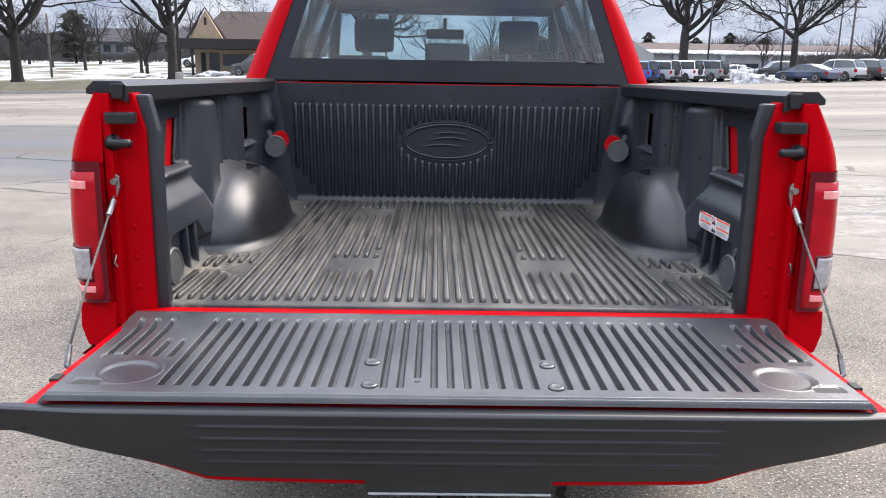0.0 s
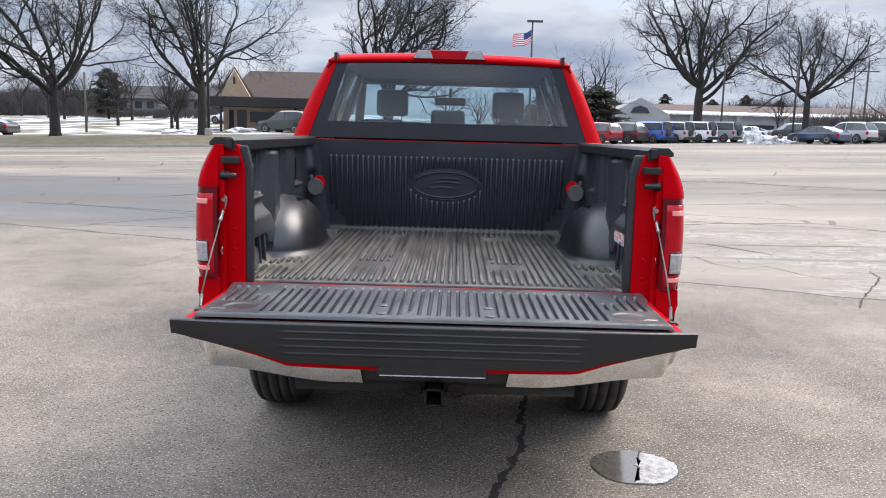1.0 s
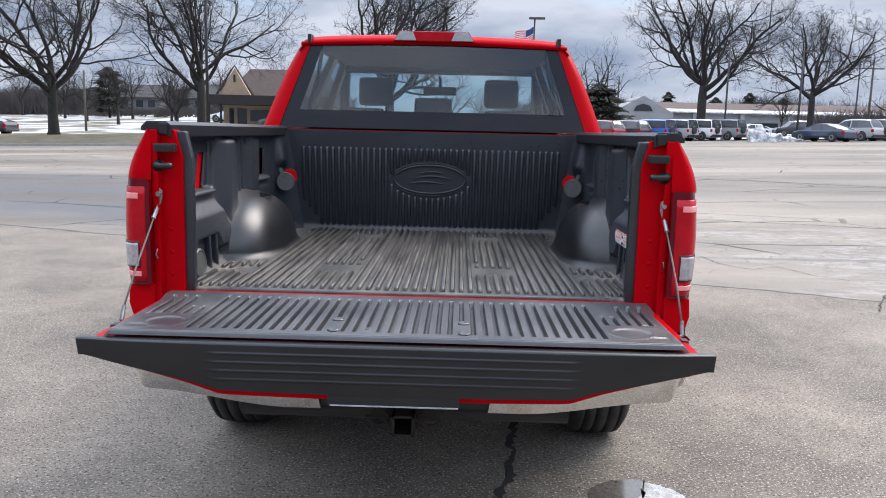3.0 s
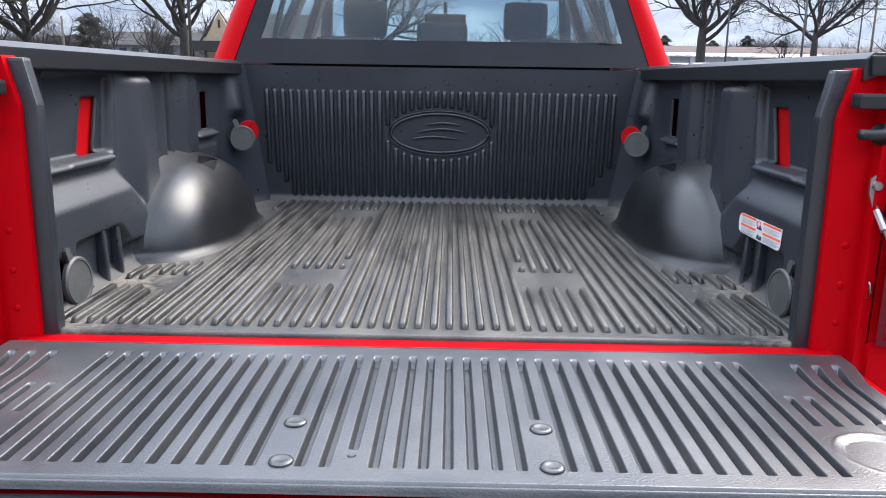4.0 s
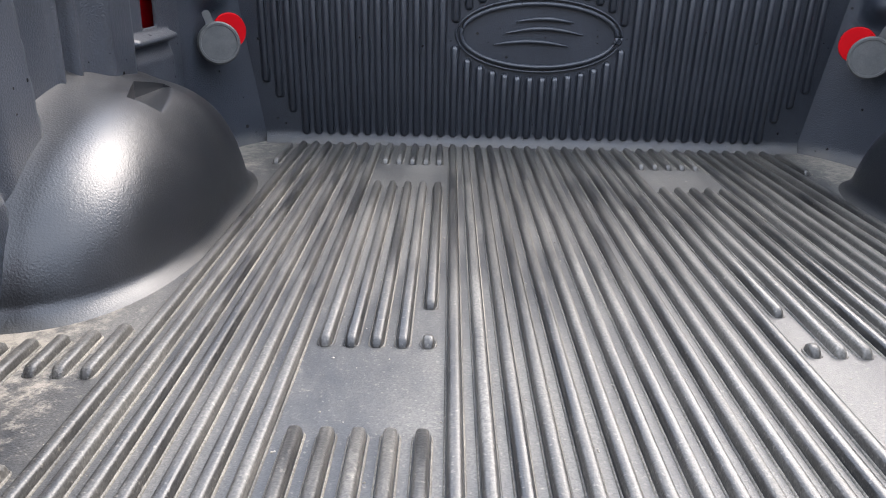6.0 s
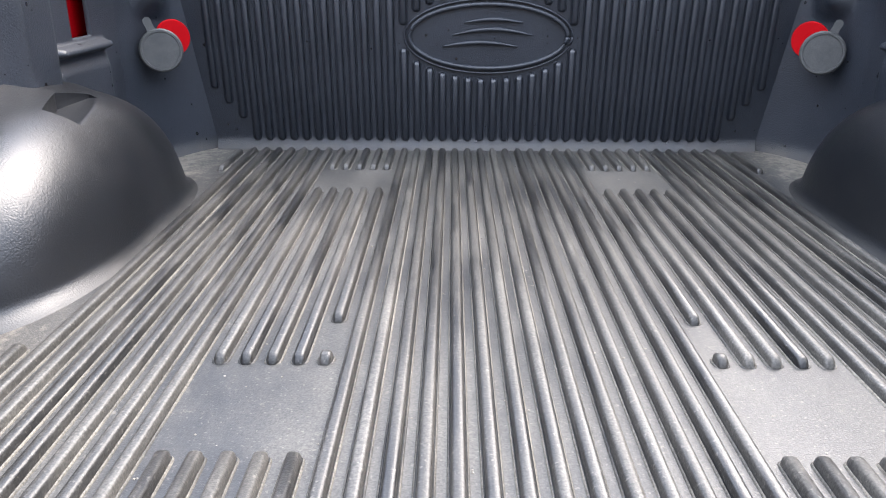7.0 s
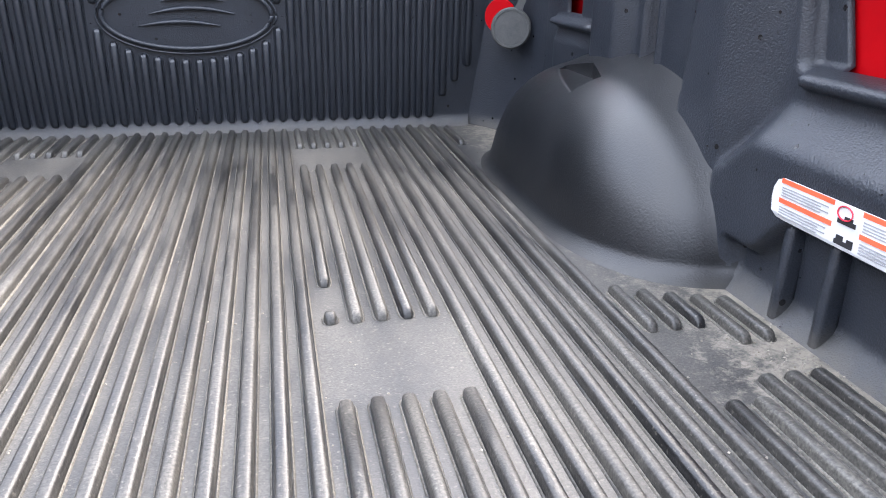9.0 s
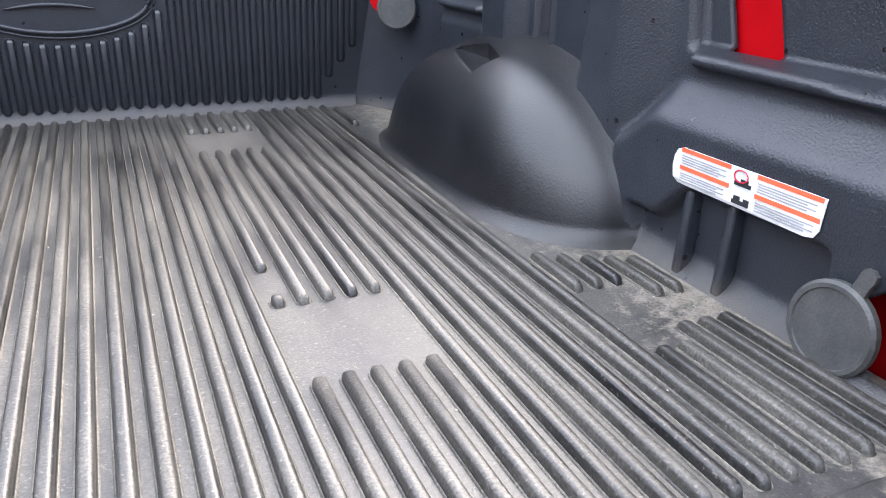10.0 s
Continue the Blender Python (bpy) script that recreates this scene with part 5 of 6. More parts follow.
Z_BOT, Z_TOP = 1.40, 1.895
for s_ in (-1, 1):
    def pillar(v, u):
        z = Z_BOT + (Z_TOP - Z_BOT) * v
        outer = cab_half(z)
        inner = 0.862 - 0.172 * v
        x = inner + (outer - inner) * u
        return (s_ * x, cab_back(z) + 0.055 * u ** 3, z)
    part("rear_pillar", sheet(pillar, steps(0, 1, 24), steps(0, 1, 10)), RED, truck, smooth=True)

    def flank(v, u):
        z = Z_BOT + (Z_TOP - Z_BOT) * v
        return (s_ * (cab_half(z)), cab_back(z) + 0.055 + u * 0.30, z)
    part("cab_corner", sheet(flank, steps(0, 1, 24), steps(0, 1, 4)), RED, truck, smooth=True)
    low = box(0.90, 0.985, 1.835, 4.05, 0.55, 1.40, 0.02)
    for v in low.verts:
        v.co.x *= s_
    part("cab_door_side", low, RED, truck)
    for y0, y1 in ((2.86, 2.98), (3.70, 3.82)):
        post = prism([(y0, Z_BOT), (y1, Z_BOT), (y1 - (0.35 if y0 > 3 else 0), Z_TOP), (y0 - (0.35 if y0 > 3 else 0), Z_TOP)], "x", 0.0, 0.05)
        for v in post.verts:
            v.co.x = s_ * (cab_half(v.co.z) - 0.05 + v.co.x)
        part("door_post", post, TRIM, truck)

    def side_pane(y, z):
        return (s_ * (cab_half(z) - 0.02), y, z)
    part("side_window", towards(sheet(side_pane, steps(2.25, 3.75, 6), steps(Z_BOT, Z_TOP, 6)), (-s_, 0, 0)), GLASS_SIDE, truck, smooth=True, keep=True)
    mir = box(1.02, 1.22, 3.62, 3.72, 1.36, 1.58, 0.03)
    for v in mir.verts:
        v.co.x *= s_
    part("door_mirror", mir, TRIM, truck)


for s_ in (-1, 1):
    def trim_sheet(v, u):
        z = Z_BOT + (Z_TOP - Z_BOT) * v
        outer, inner = cab_half(z) - 0.016, 0.862 - 0.172 * v
        if u < 0.4:
            return (s_ * (inner + (outer - inner) * u / 0.4), cab_back(z) + 0.018 + 0.05 * u, z)
        return (s_ * outer, cab_back(z) + 0.040 + (u - 0.4) * 0.60, z)
    part("pillar_trim", sheet(trim_sheet, steps(0, 1, 12), steps(0, 1, 15)), CABIN, truck, "grey cabin pillar trim", True)
    lining = box(0.868, 0.897, 1.87, 4.0, 0.66, 1.398, 0.006)
    for v in lining.verts:
        v.co.x *= s_
    part("door_lining", lining, CABIN, truck)


def roof(x, y):
    a = abs(x) / 0.745
    crown = 0.022 * (1 - a ** 2) - 0.008 * a ** 14 - 0.030 * soft(0.728, 0.772, abs(x))
    t = (y - 1.94) / 1.60
    z = 1.920 + crown + 0.012 * math.sin(t * math.pi) - 0.045 * soft(0.08, 0.0, t) ** 2
    return (x, y, z)


part("roof", sheet(roof, steps(-0.768, 0.768, 64), [1.925, 1.935, 1.95, 1.975, 2.01, 2.06, 2.2, 2.5, 2.9, 3.2, 3.45, 3.6]), RED, truck, smooth=True)
part("roof_lining", box(-0.70, 0.70, 1.98, 3.5, 1.868, 1.884, 0.004), CARPET_LIGHT, truck)


def header(x, v):
    a = abs(x) / 0.745
    top = 1.920 + 0.022 * (1 - a ** 2) - 0.008 * a ** 14 - 0.030
    bot = 1.858 + 0.018 * (1 - a ** 2)
    z = bot + (top - bot) * v
    return (x, cab_back(z) - 0.004 - 0.012 * math.sin(v * 3.1), z)


part("roof_header", sheet(header, steps(-0.752, 0.752, 40), steps(0, 1, 8)), RED, truck, smooth=True)
for s_ in (-1, 1):
    plug_bm = box(0.694, 0.714, 1.908, 1.99, 1.872, 1.9215, 0.003)
    for v in plug_bm.verts:
        v.co.x *= s_
    part("roof_ditch", plug_bm, TRIM, truck)
bl = part("high_brake_lamp", prism([(-0.228, 1.892), (0.228, 1.892), (0.196, 1.948), (-0.196, 1.948)], "y", 1.905, 1.97, 0.006), LENS_RED, truck, "high brake lamp with clear cargo lamps")
for s_ in (-1, 1):
    lens = prism([(0.098, 1.896), (0.222, 1.896), (0.192, 1.944), (0.118, 1.944)], "y", 1.899, 1.94, 0.004)
    for v in lens.verts:
        v.co.x *= s_
    part("cargo_lens", lens, CARGO_LENS, bl, "clear cargo lamp lens")


def rear_glass(x, v):
    z = Z_BOT + (1.885 - Z_BOT) * v
    half = 0.866 - 0.172 * v
    return (x * half, cab_back(z) + 0.006, z)


def is_frit(x, v):
    z = Z_BOT + (1.885 - Z_BOT) * v
    return v < 0.205 or v > 0.965 or abs(x) > 0.90


gu, gv = steps(-1, 1, 120), [0, 0.1, 0.205] + steps(0.24, 0.92, 17) + [0.965, 1.0]
part("rear_window", towards(sheet(rear_glass, gu, gv, is_frit), (0, -1, 0)), GLASS_REAR, truck, "tinted fixed rear window", True, True)
part("window_border", sheet(rear_glass, gu, gv, lambda x, v: not is_frit(x, v)), FRIT, truck, "black printed window border", True)
part("cab_back_wall", box(-0.93, 0.93, 1.835, 1.86, 0.62, 1.390, 0.006), RED, truck)
part("windscreen", towards(sheet(lambda x, v: (x * (0.80 - 0.10 * v), 4.22 - 0.68 * v, 1.36 + 0.54 * v), steps(-1, 1, 8), steps(0, 1, 5)), (0, -1, 0)), GLASS_SIDE, truck, smooth=True, keep=True)
for s_ in (-1, 1):
    part("windscreen_post", tube([(s_ * 0.86, 4.25, 1.35), (s_ * 0.73, 3.52, 1.905)], 0.04, 8), CABIN, truck, smooth=True)
part("hood", prism([(4.15, 1.36), (5.45, 1.24), (5.60, 1.05), (5.60, 0.60), (4.05, 0.60), (4.05, 1.34)], "x", -0.94, 0.94, 0.05), RED, truck)
part("dashboard", box(-0.78, 0.78, 3.75, 4.2, 0.95, 1.34, 0.04), CABIN, truck)
part("cab_floor", box(-0.86, 0.86, 1.86, 4.1, 0.60, 0.66), CABIN, truck)
part("rear_bench", prism([(1.90, 0.66), (2.55, 0.66), (2.55, 0.98), (2.12, 0.96), (2.02, 1.46), (1.90, 1.46)], "x", -0.72, 0.72, 0.04), SEAT, truck)
for x, w in ((-0.42, 0.13), (0.44, 0.14), (0.0, 0.11)):
    tall = 0.02 if w > 0.12 else 0.085
    part("headrest", box(x - w, x + w, 1.99, 2.09, 1.46, 1.50 + tall, 0.03), SEAT, truck, "grey cloth rear headrest", True)
for x in (-0.43, 0.44):
    part("front_seat", prism([(2.95, 0.66), (3.5, 0.66), (3.5, 1.0), (3.12, 0.98), (2.98, 1.52), (2.86, 1.52)], "x", x - 0.26, x + 0.26, 0.05), SEAT, truck)
    part("front_headrest", box(x - 0.118, x + 0.118, 2.86, 2.97, 1.56, 1.755, 0.04), SEAT, truck, "grey cloth front headrest", True)
    for dx in (-0.07, 0.07):
        part("headrest_post", tube([(x + dx, 2.91, 1.50), (x + dx, 2.91, 1.58)], 0.006, 6), STEEL, truck)
part("cabin_mirror", box(-0.125, 0.125, 3.40, 3.43, 1.665, 1.730, 0.014), CABIN, truck, "interior rear-view mirror")
part("mirror_stem", tube([(0, 3.43, 1.725), (0, 3.47, 1.80)], 0.012, 8), CABIN, truck)
part("windscreen_header", box(-0.72, 0.72, 3.40, 3.52, 1.825, 1.872, 0.02), CARPET_LIGHT, truck)
for s_ in (-1, 1):
    for dx in (-0.06, 0.06):
        part("headrest_post", tube([(s_ * 0.43 + dx, 2.035, 1.44), (s_ * 0.43 + dx, 2.035, 1.52)], 0.007, 8), STEEL, truck, "chrome headrest post", True)
part("aerial_wire", tube([(0.650, 1.846, 1.502), (0.690, 1.845, 1.500), (0.712, 1.843, 1.497)], 0.0022, 6), TRIM, truck, "thin black wire across the window corner", True)
part("steering_wheel", tube([(-0.43 + 0.19 * math.cos(a), 3.62 + 0.07 * math.sin(a), 1.22 + 0.17 * math.sin(a)) for a in steps(0, 2 * math.pi, 24)], 0.016, 6), CABIN, truck)
for s_ in (-1, 1):
    part("seat_belt", tube([(s_ * 0.640, 1.96, 1.845), (s_ * 0.660, 1.95, 1.70), (s_ * 0.700, 1.93, 1.55), (s_ * 0.735, 1.92, 1.40)], 0.012, 6), CABIN, truck, "dark seat belt")


# ---- trees ----
def grow_tree(name, x, y, height, spread, seed, trunk_r, label, fork=0.19, limbs=7, depth=4, lean=0.0):
    """A bare deciduous tree: tapered trunk, arching limbs, and twigs split over and over."""
    rnd = random.Random(seed)
    z0 = ground_z(x, y)
    thin = 0.0038 + 0.00005 * y
    tree = thing(name, label, "tree", x, y, z0 - 0.05, group="bare trees")
    verts, faces = [], []

    def add_tube(pts, rads, sides):
        base = len(verts)
        for i, p in enumerate(pts):
            d = (pts[min(i + 1, len(pts) - 1)] - pts[max(i - 1, 0)]).normalized()
            u = d.cross(Vector((0.3, 0.9, 0.31))).normalized()
            w = d.cross(u)
            for k in range(sides):
                a = 2 * math.pi * k / sides
                verts.append(tuple(p + (u * math.cos(a) + w * math.sin(a)) * rads[i]))
        for i in range(len(pts) - 1):
            for k in range(sides):
                a, b = base + i * sides + k, base + i * sides + (k + 1) % sides
                faces.append((a, b, b + sides, a + sides))

    def branch(p, d, length, r, level):
        n = (10, 8, 6, 5, 4)[level]
        pts, rads = [p.copy()], [r]
        q, dd = p.copy(), d.copy()
        for i in range(n):
            bend = Vector((rnd.uniform(-1, 1), rnd.uniform(-1, 1), rnd.uniform(-0.75, 0.8))) * (0.31 + 0.045 * level)
            lift_ = Vector((0, 0, 0.085 if level < 2 else 0.03))
            dd = (dd + bend + lift_).normalized()
            q = q + dd * (length / n)
            pts.append(q.copy())
            rads.append(max(thin, r * (1 - 0.72 * (i + 1) / n)))
        add_tube(pts, rads, 6 if level < 1 else (4 if level < 2 else 3))
        if level >= depth:
            return
        kids = (7, 6, 5, 3)[level]
        for c in range(kids):
            at = min(1.0, 0.16 + 0.84 * (c + rnd.random() * 0.9) / kids)
            i = min(int(at * n), n - 1)
            f = at * n - i
            start = pts[i].lerp(pts[i + 1], f)
            along = (pts[i + 1] - pts[i]).normalized()
            side = along.cross(Vector((rnd.uniform(-1, 1), rnd.uniform(-1, 1), rnd.uniform(-1, 1)))).normalized()
            ang = radians(rnd.uniform(28, 66))
            nd = (along * math.cos(ang) + side * math.sin(ang)).normalized()
            rr = max(thin * 1.2, (rads[i] * (1 - f) + rads[i + 1] * f) * 0.62)
            branch(start, nd, length * rnd.uniform(0.42, 0.66) * (1.15 - 0.45 * at), rr, level + 1)

    h = height * fork
    trunk = tube([(0, 0, -0.1), (0.02, 0, h * 0.12), (lean * 0.3, 0, h * 0.5), (lean * 0.7, 0.03, h), (lean, 0.03, h * 1.6)], [trunk_r * 1.55, trunk_r * 1.08, trunk_r * 0.92, trunk_r * 0.86, trunk_r * 0.40], 10)
    part("trunk", trunk, BARK, tree, smooth=True)
    for k in range(limbs):
        a = 2 * math.pi * (k + rnd.uniform(-0.3, 0.3)) / limbs
        out = spread * rnd.uniform(0.55, 1.0)
        up = rnd.uniform(0.7, 1.3) if k % 2 else rnd.uniform(0.38, 0.65)
        d = Vector((math.cos(a) * out, math.sin(a) * out, up)).normalized()
        start = Vector((lean * 0.6, 0.0, h * rnd.uniform(0.82, 1.35)))
        branch(start, d, height * rnd.uniform(0.42, 0.56), trunk_r * rnd.uniform(0.44, 0.60), 0 if depth >= 4 else 1)
    branch(Vector((lean, 0.03, h * 1.5)), Vector((0.05, 0, 1)), height * 0.46, trunk_r * 0.42, 0 if depth >= 4 else 1)
    part_py("crown", verts, faces, TWIG, tree, "bare crown of limbs and twigs", True)
    return tree


BARE = "large bare winter tree with a spreading crown"
grow_tree("tree", -26.4, 48.0, 17.0, 1.15, 11, 0.33, BARE + " on the grass verge")
grow_tree("tree", -17.3, 50.0, 16.0, 1.15, 22, 0.31, BARE + " on the grass verge")
grow_tree("tree", -4.6, 50.0, 15.0, 1.0, 33, 0.36, BARE + " behind the truck")
grow_tree("tree", 24.9, 78.5, 19.5, 1.4, 44, 0.50, BARE + " behind the parked cars", 0.22, 7)
grow_tree("tree", 31.4, 68.0, 13.5, 1.1, 55, 0.32, BARE + " behind the parked cars", 0.24, 6)
SMALL = "small bare winter tree"
for i, (x, y, h) in enumerate(((-26.0, 68, 7.0), (14.6, 82, 12.0), (10.5, 84, 11.0), (-34.0, 75, 7.5), (-40.5, 82, 7.0), (-22.6, 60, 5.5), (-47.0, 90, 9.0), (-38.0, 88, 8.5), (-31.5, 84, 8.0), (-52.0, 96, 9.5), (-28.5, 92, 9.0), (-20.0, 86, 8.5), (-60.0, 104, 9.0), (6.5, 92, 9.5), (52.0, 92, 8.5), (58.0, 100, 8.0), (-1.0, 95, 9.0), (2.5, 90, 7.0), (46.0, 110, 8.0))):
    grow_tree("tree", x, y, h, 0.7, 100 + i, 0.11 + h * 0.006, SMALL, 0.22, 6, 3)


def needle_tree(x, y, height, radius, seed, label):
    rnd = random.Random(seed)
    tree = thing("evergreen_tree", label, "tree", x, y, ground_z(x, y), group="evergreens")
    part("trunk", tube([(0, 0, -0.1), (0, 0, height * 0.5), (0, 0, height * 0.97)], [0.16, 0.11, 0.03], 8), BARK, tree, smooth=True)
    vs, fs = [], []
    for i in range(1700):
        t = rnd.random() ** 0.8
        z = height * (0.10 + 0.88 * t)
        r = radius * (1 - t ** 2.2) ** 0.6 * (0.25 + 0.75 * rnd.random() ** 0.6) * (1.25 if int(t * 11) % 2 else 0.7) * (0.75 + 0.5 * abs(noise.noise((math.cos(t * 40), t * 7, seed))))
        a = rnd.uniform(0, 2 * math.pi)
        c = Vector((r * math.cos(a), r * math.sin(a), z))
        w = rnd.uniform(0.16, 0.42) * radius / 2.4
        d = Vector((math.cos(a), math.sin(a), rnd.uniform(-0.5, 0.25))).normalized()
        u = d.cross(Vector((0, 0, 1))).normalized()
        b = len(vs)
        vs += [tuple(c - d * w), tuple(c + u * w * 0.35 + Vector((0, 0, 0.05))), tuple(c + d * w * 1.2), tuple(c - u * w * 0.35), tuple(c + Vector((0, 0, w * 0.35)))]
        fs += [(b, b + 1, b + 4), (b + 1, b + 2, b + 4), (b + 2, b + 3, b + 4), (b + 3, b, b + 4), (b, b + 3, b + 2, b + 1)]
    part_py("crown", vs, fs, NEEDLE, tree)


needle_tree(14.6, 80, 5.6, 3.3, 1, "broad dark green pine behind the parked cars")
needle_tree(10.2, 84, 5.0, 3.4, 2, "broad dark green pine behind the parked cars")
needle_tree(-42.5, 92, 6.2, 2.4, 3, "dark green pine among bare trees")
needle_tree(16.6, 108, 5.2, 2.4, 4, "distant dark green pine")
for i, (x, h) in enumerate(((34, 8.4), (41, 7.2), (47, 8.8), (58, 7.6), (66, 8.6), (74, 7.4))):
    needle_tree(x, 174 + i, h, 2.6, 20 + i, "distant dark green pine behind the store")


def brush_line(name, points, height, seed, count, label):
    """Far woods: a dense uneven mass of upright bare stems and twigs."""
    rnd = random.Random(seed)
    vs, fs = [], []
    for i in range(count):
        t = rnd.random() * (len(points) - 1)
        k = int(t)
        f = t - k
        x = points[k][0] * (1 - f) + points[k + 1][0] * f + rnd.uniform(-4, 4)
        y = points[k][1] * (1 - f) + points[k + 1][1] * f + rnd.uniform(-6, 6)
        h = height * (0.55 + 0.5 * noise.noise((x * 0.05, y * 0.05, seed)) + 0.5 * rnd.random())
        z = ground_z(x, y) - 0.2
        base = Vector((x, y, z))
        for j in range(9):
            tip = base + Vector((rnd.uniform(-0.42, 0.42) * h, rnd.uniform(-0.2, 0.2) * h, h * rnd.uniform(0.45, 1.0)))
            root = base + Vector((0, 0, h * rnd.uniform(0.0, 0.55)))
            w = 0.03 + 0.007 * h
            b = len(vs)
            vs += [tuple(root + Vector((-w, 0, 0))), tuple(root + Vector((w, 0, 0))), tuple(root + Vector((0, w, 0))), tuple(tip)]
            fs += [(b, b + 1, b + 3), (b + 1, b + 2, b + 3), (b + 2, b, b + 3)]
    return tagged(part_py(name, vs, fs, BRUSH), label, "woods", kind="stuff")


brush_line("far_woods", [(-170, 190), (-110, 180), (-60, 150), (-26, 142)], 6.0, 7, 4500, "distant bare brown woods along the horizon")
brush_line("far_woods", [(12, 165), (40, 182), (80, 190), (160, 200), (230, 180)], 8.5, 17, 5500, "distant bare brown woods along the horizon")
brush_line("far_woods", [(-84, 132), (-66, 126), (-46, 122), (-30, 120), (-20, 118)], 5.2, 27, 2600, "bare brown trees behind the houses")
brush_line("far_hedge", [(-52, 104), (-40, 100), (-30, 96), (-22, 98)], 1.7, 8, 700, "bare shrubs among the houses")
brush_line("far_hedge", [(48, 100), (60, 104), (78, 112), (95, 120)], 4.2, 9, 1200, "bare brown shrubs beyond the parked cars")


# ---- buildings ----
def shop():
    """Tan drive-up building with a brown gable roof and a flat dark canopy."""
    b = thing("shop_building", "tan brick drive-up building with brown gable roof", "building", -16.5, 65.0, 0)
    part("wall", box(-3.4, 5.8, -1.5, 7.0, 0.4, 3.4), TAN, b)
    part("canopy", box(-4.6, 6.2, -3.4, 7.6, 3.25, 4.05, 0.03), FASCIA, b, "dark flat canopy")
    roof_bm = prism([(-2.6, 4.05), (6.8, 4.05), (2.1, 6.55)], "x", -2.9, 5.4)
    for v in roof_bm.verts:
        v.co.x += 0.35 * (v.co.z - 4.05)  * (1 if v.co.x < 0 else -0.5)
    part("roof", roof_bm, SHINGLE, b, "brown shingle gable roof")
    part("gable", prism([(-3.35, 4.05), (-0.75, 4.05), (-2.05, 6.25)], "y", -2.70, -2.4), TAN, b, "tan gable front")
    part("gable_trim", tube([(-3.6, -2.75, 4.05), (-2.05, -2.75, 6.45), (-0.5, -2.75, 4.05)], 0.09, 4), SHINGLE, b)
    part("vent", box(-2.15, -1.98, -2.78, -2.7, 5.1, 5.7), FASCIA, b)
    for x0, x1, z0, z1 in ((-2.2, -1.4, 1.5, 3.0), (-1.1, 1.0, 2.0, 2.9), (-2.9, -2.5, 1.4, 3.0)):
        w = part("window", box(x0, x1, -1.56, -1.48, z0, z1), WINDOW_DARK, b)
        part("frame", box(x0 - 0.05, x1 + 0.05, -1.54, -1.49, z0 - 0.08, z0), WALL_WHITE, w)
    for x in (-4.2, -3.2, 3.0):
        part("canopy_post", box(x, x + 0.16, -3.2, -3.04, 0.4, 3.3), FASCIA, b)


shop()


def long_store():
    """Low pale shopping building with a gabled entry and a snowy roof edge."""
    b = thing("store_building", "long low pale store with gabled entry and snowy roof", "building", 0, 0, 0)
    part("wall", box(29, 120, 140, 165, 2.0, 5.9), WALL_WHITE, b)
    part("roof", prism([(139.2, 5.9), (165, 5.9), (165, 8.2), (150, 8.2)], "x", 28.6, 120.5), WALL_BRICK, b, "red brown sloped roof")
    part("roof_snow", prism([(139.0, 5.92), (145.0, 6.8), (145.0, 7.0), (139.0, 6.15)], "x", 37.0, 120.5), SNOW, b, "snow on the roof edge")
    part("entry_gable", prism([(27.5, 2.5), (38.0, 2.5), (38.0, 5.7), (32.6, 8.7), (27.5, 5.9)], "y", 137.5, 150), WALL_WHITE, b, "pale gabled entry")
    part("entry_window", prism([(30.9, 6.0), (34.3, 6.0), (33.8, 6.9), (32.6, 7.3), (31.4, 6.9)], "y", 137.38, 137.5), WINDOW_DARK, b, "arched gable window")
    for k in range(9):
        part("shop_window", box(44.2 + k * 8.5, 49.0 + k * 8.5, 139.8, 139.98, 3.3, 4.4), WINDOW_DARK, b, "dark shop window")
        part("pier", box(42 + k * 8.5, 42.8 + k * 8.5, 139.3, 139.7, 2.0, 5.9), WALL_WHITE, b)


long_store()


def far_house(x, y, z, w, h, mat, roof_mat, label):
    b = thing("house", label, "house", x, y, z)
    part("wall", box(-w / 2, w / 2, 0, 8, -1.0, h), mat, b)
    part("roof", prism([(-0.6, h), (8.6, h), (4, h + 2.0)], "x", -w / 2 - 0.5, w / 2 + 0.5), roof_mat, b)
    for k in (-0.3, 0.05, 0.32):
        part("window", box(w * k - 0.5, w * k + 0.5, -0.06, 0.02, h * 0.42, h * 0.82), WINDOW_DARK, b)


far_house(-46.5, 110, 3.0, 6.4, 2.4, WALL_GREY, FASCIA, "grey sided house with dark roof behind snow")
far_house(-36.0, 112, 3.2, 7.5, 2.3, WALL_GREY, FASCIA, "grey sided house with dark roof among trees")
far_house(-66.0, 135, 3.0, 9.0, 2.6, WALL_BRICK, FASCIA, "low brown building beyond the street")


def far_shop():
    b = thing("roadside_store", "low roadside store with flat canopy and signs", "building", -87, 150, 2.3)
    part("wall", box(-14, 9, 0, 10, -0.5, 3.4), TAN, b)
    part("canopy", box(-3, 10, -6, 1, 3.0, 4.1), FASCIA, b)
    part("sign", box(-9.5, -6.0, -0.3, -0.05, 1.0, 2.9), INK_RED, b)
    part("sign", box(-12.5, -10.0, -0.3, -0.05, 0.9, 2.7), PAPER, b)
    for k in range(6):
        part("canopy_post", box(-2.6 + k * 2.4, -2.3 + k * 2.4, -5.6, -5.3, -0.5, 3.1), WALL_WHITE, b)
    part("window", box(-4, 8, -0.1, 0.0, 0.4, 2.4), WINDOW_DARK, b)


far_shop()


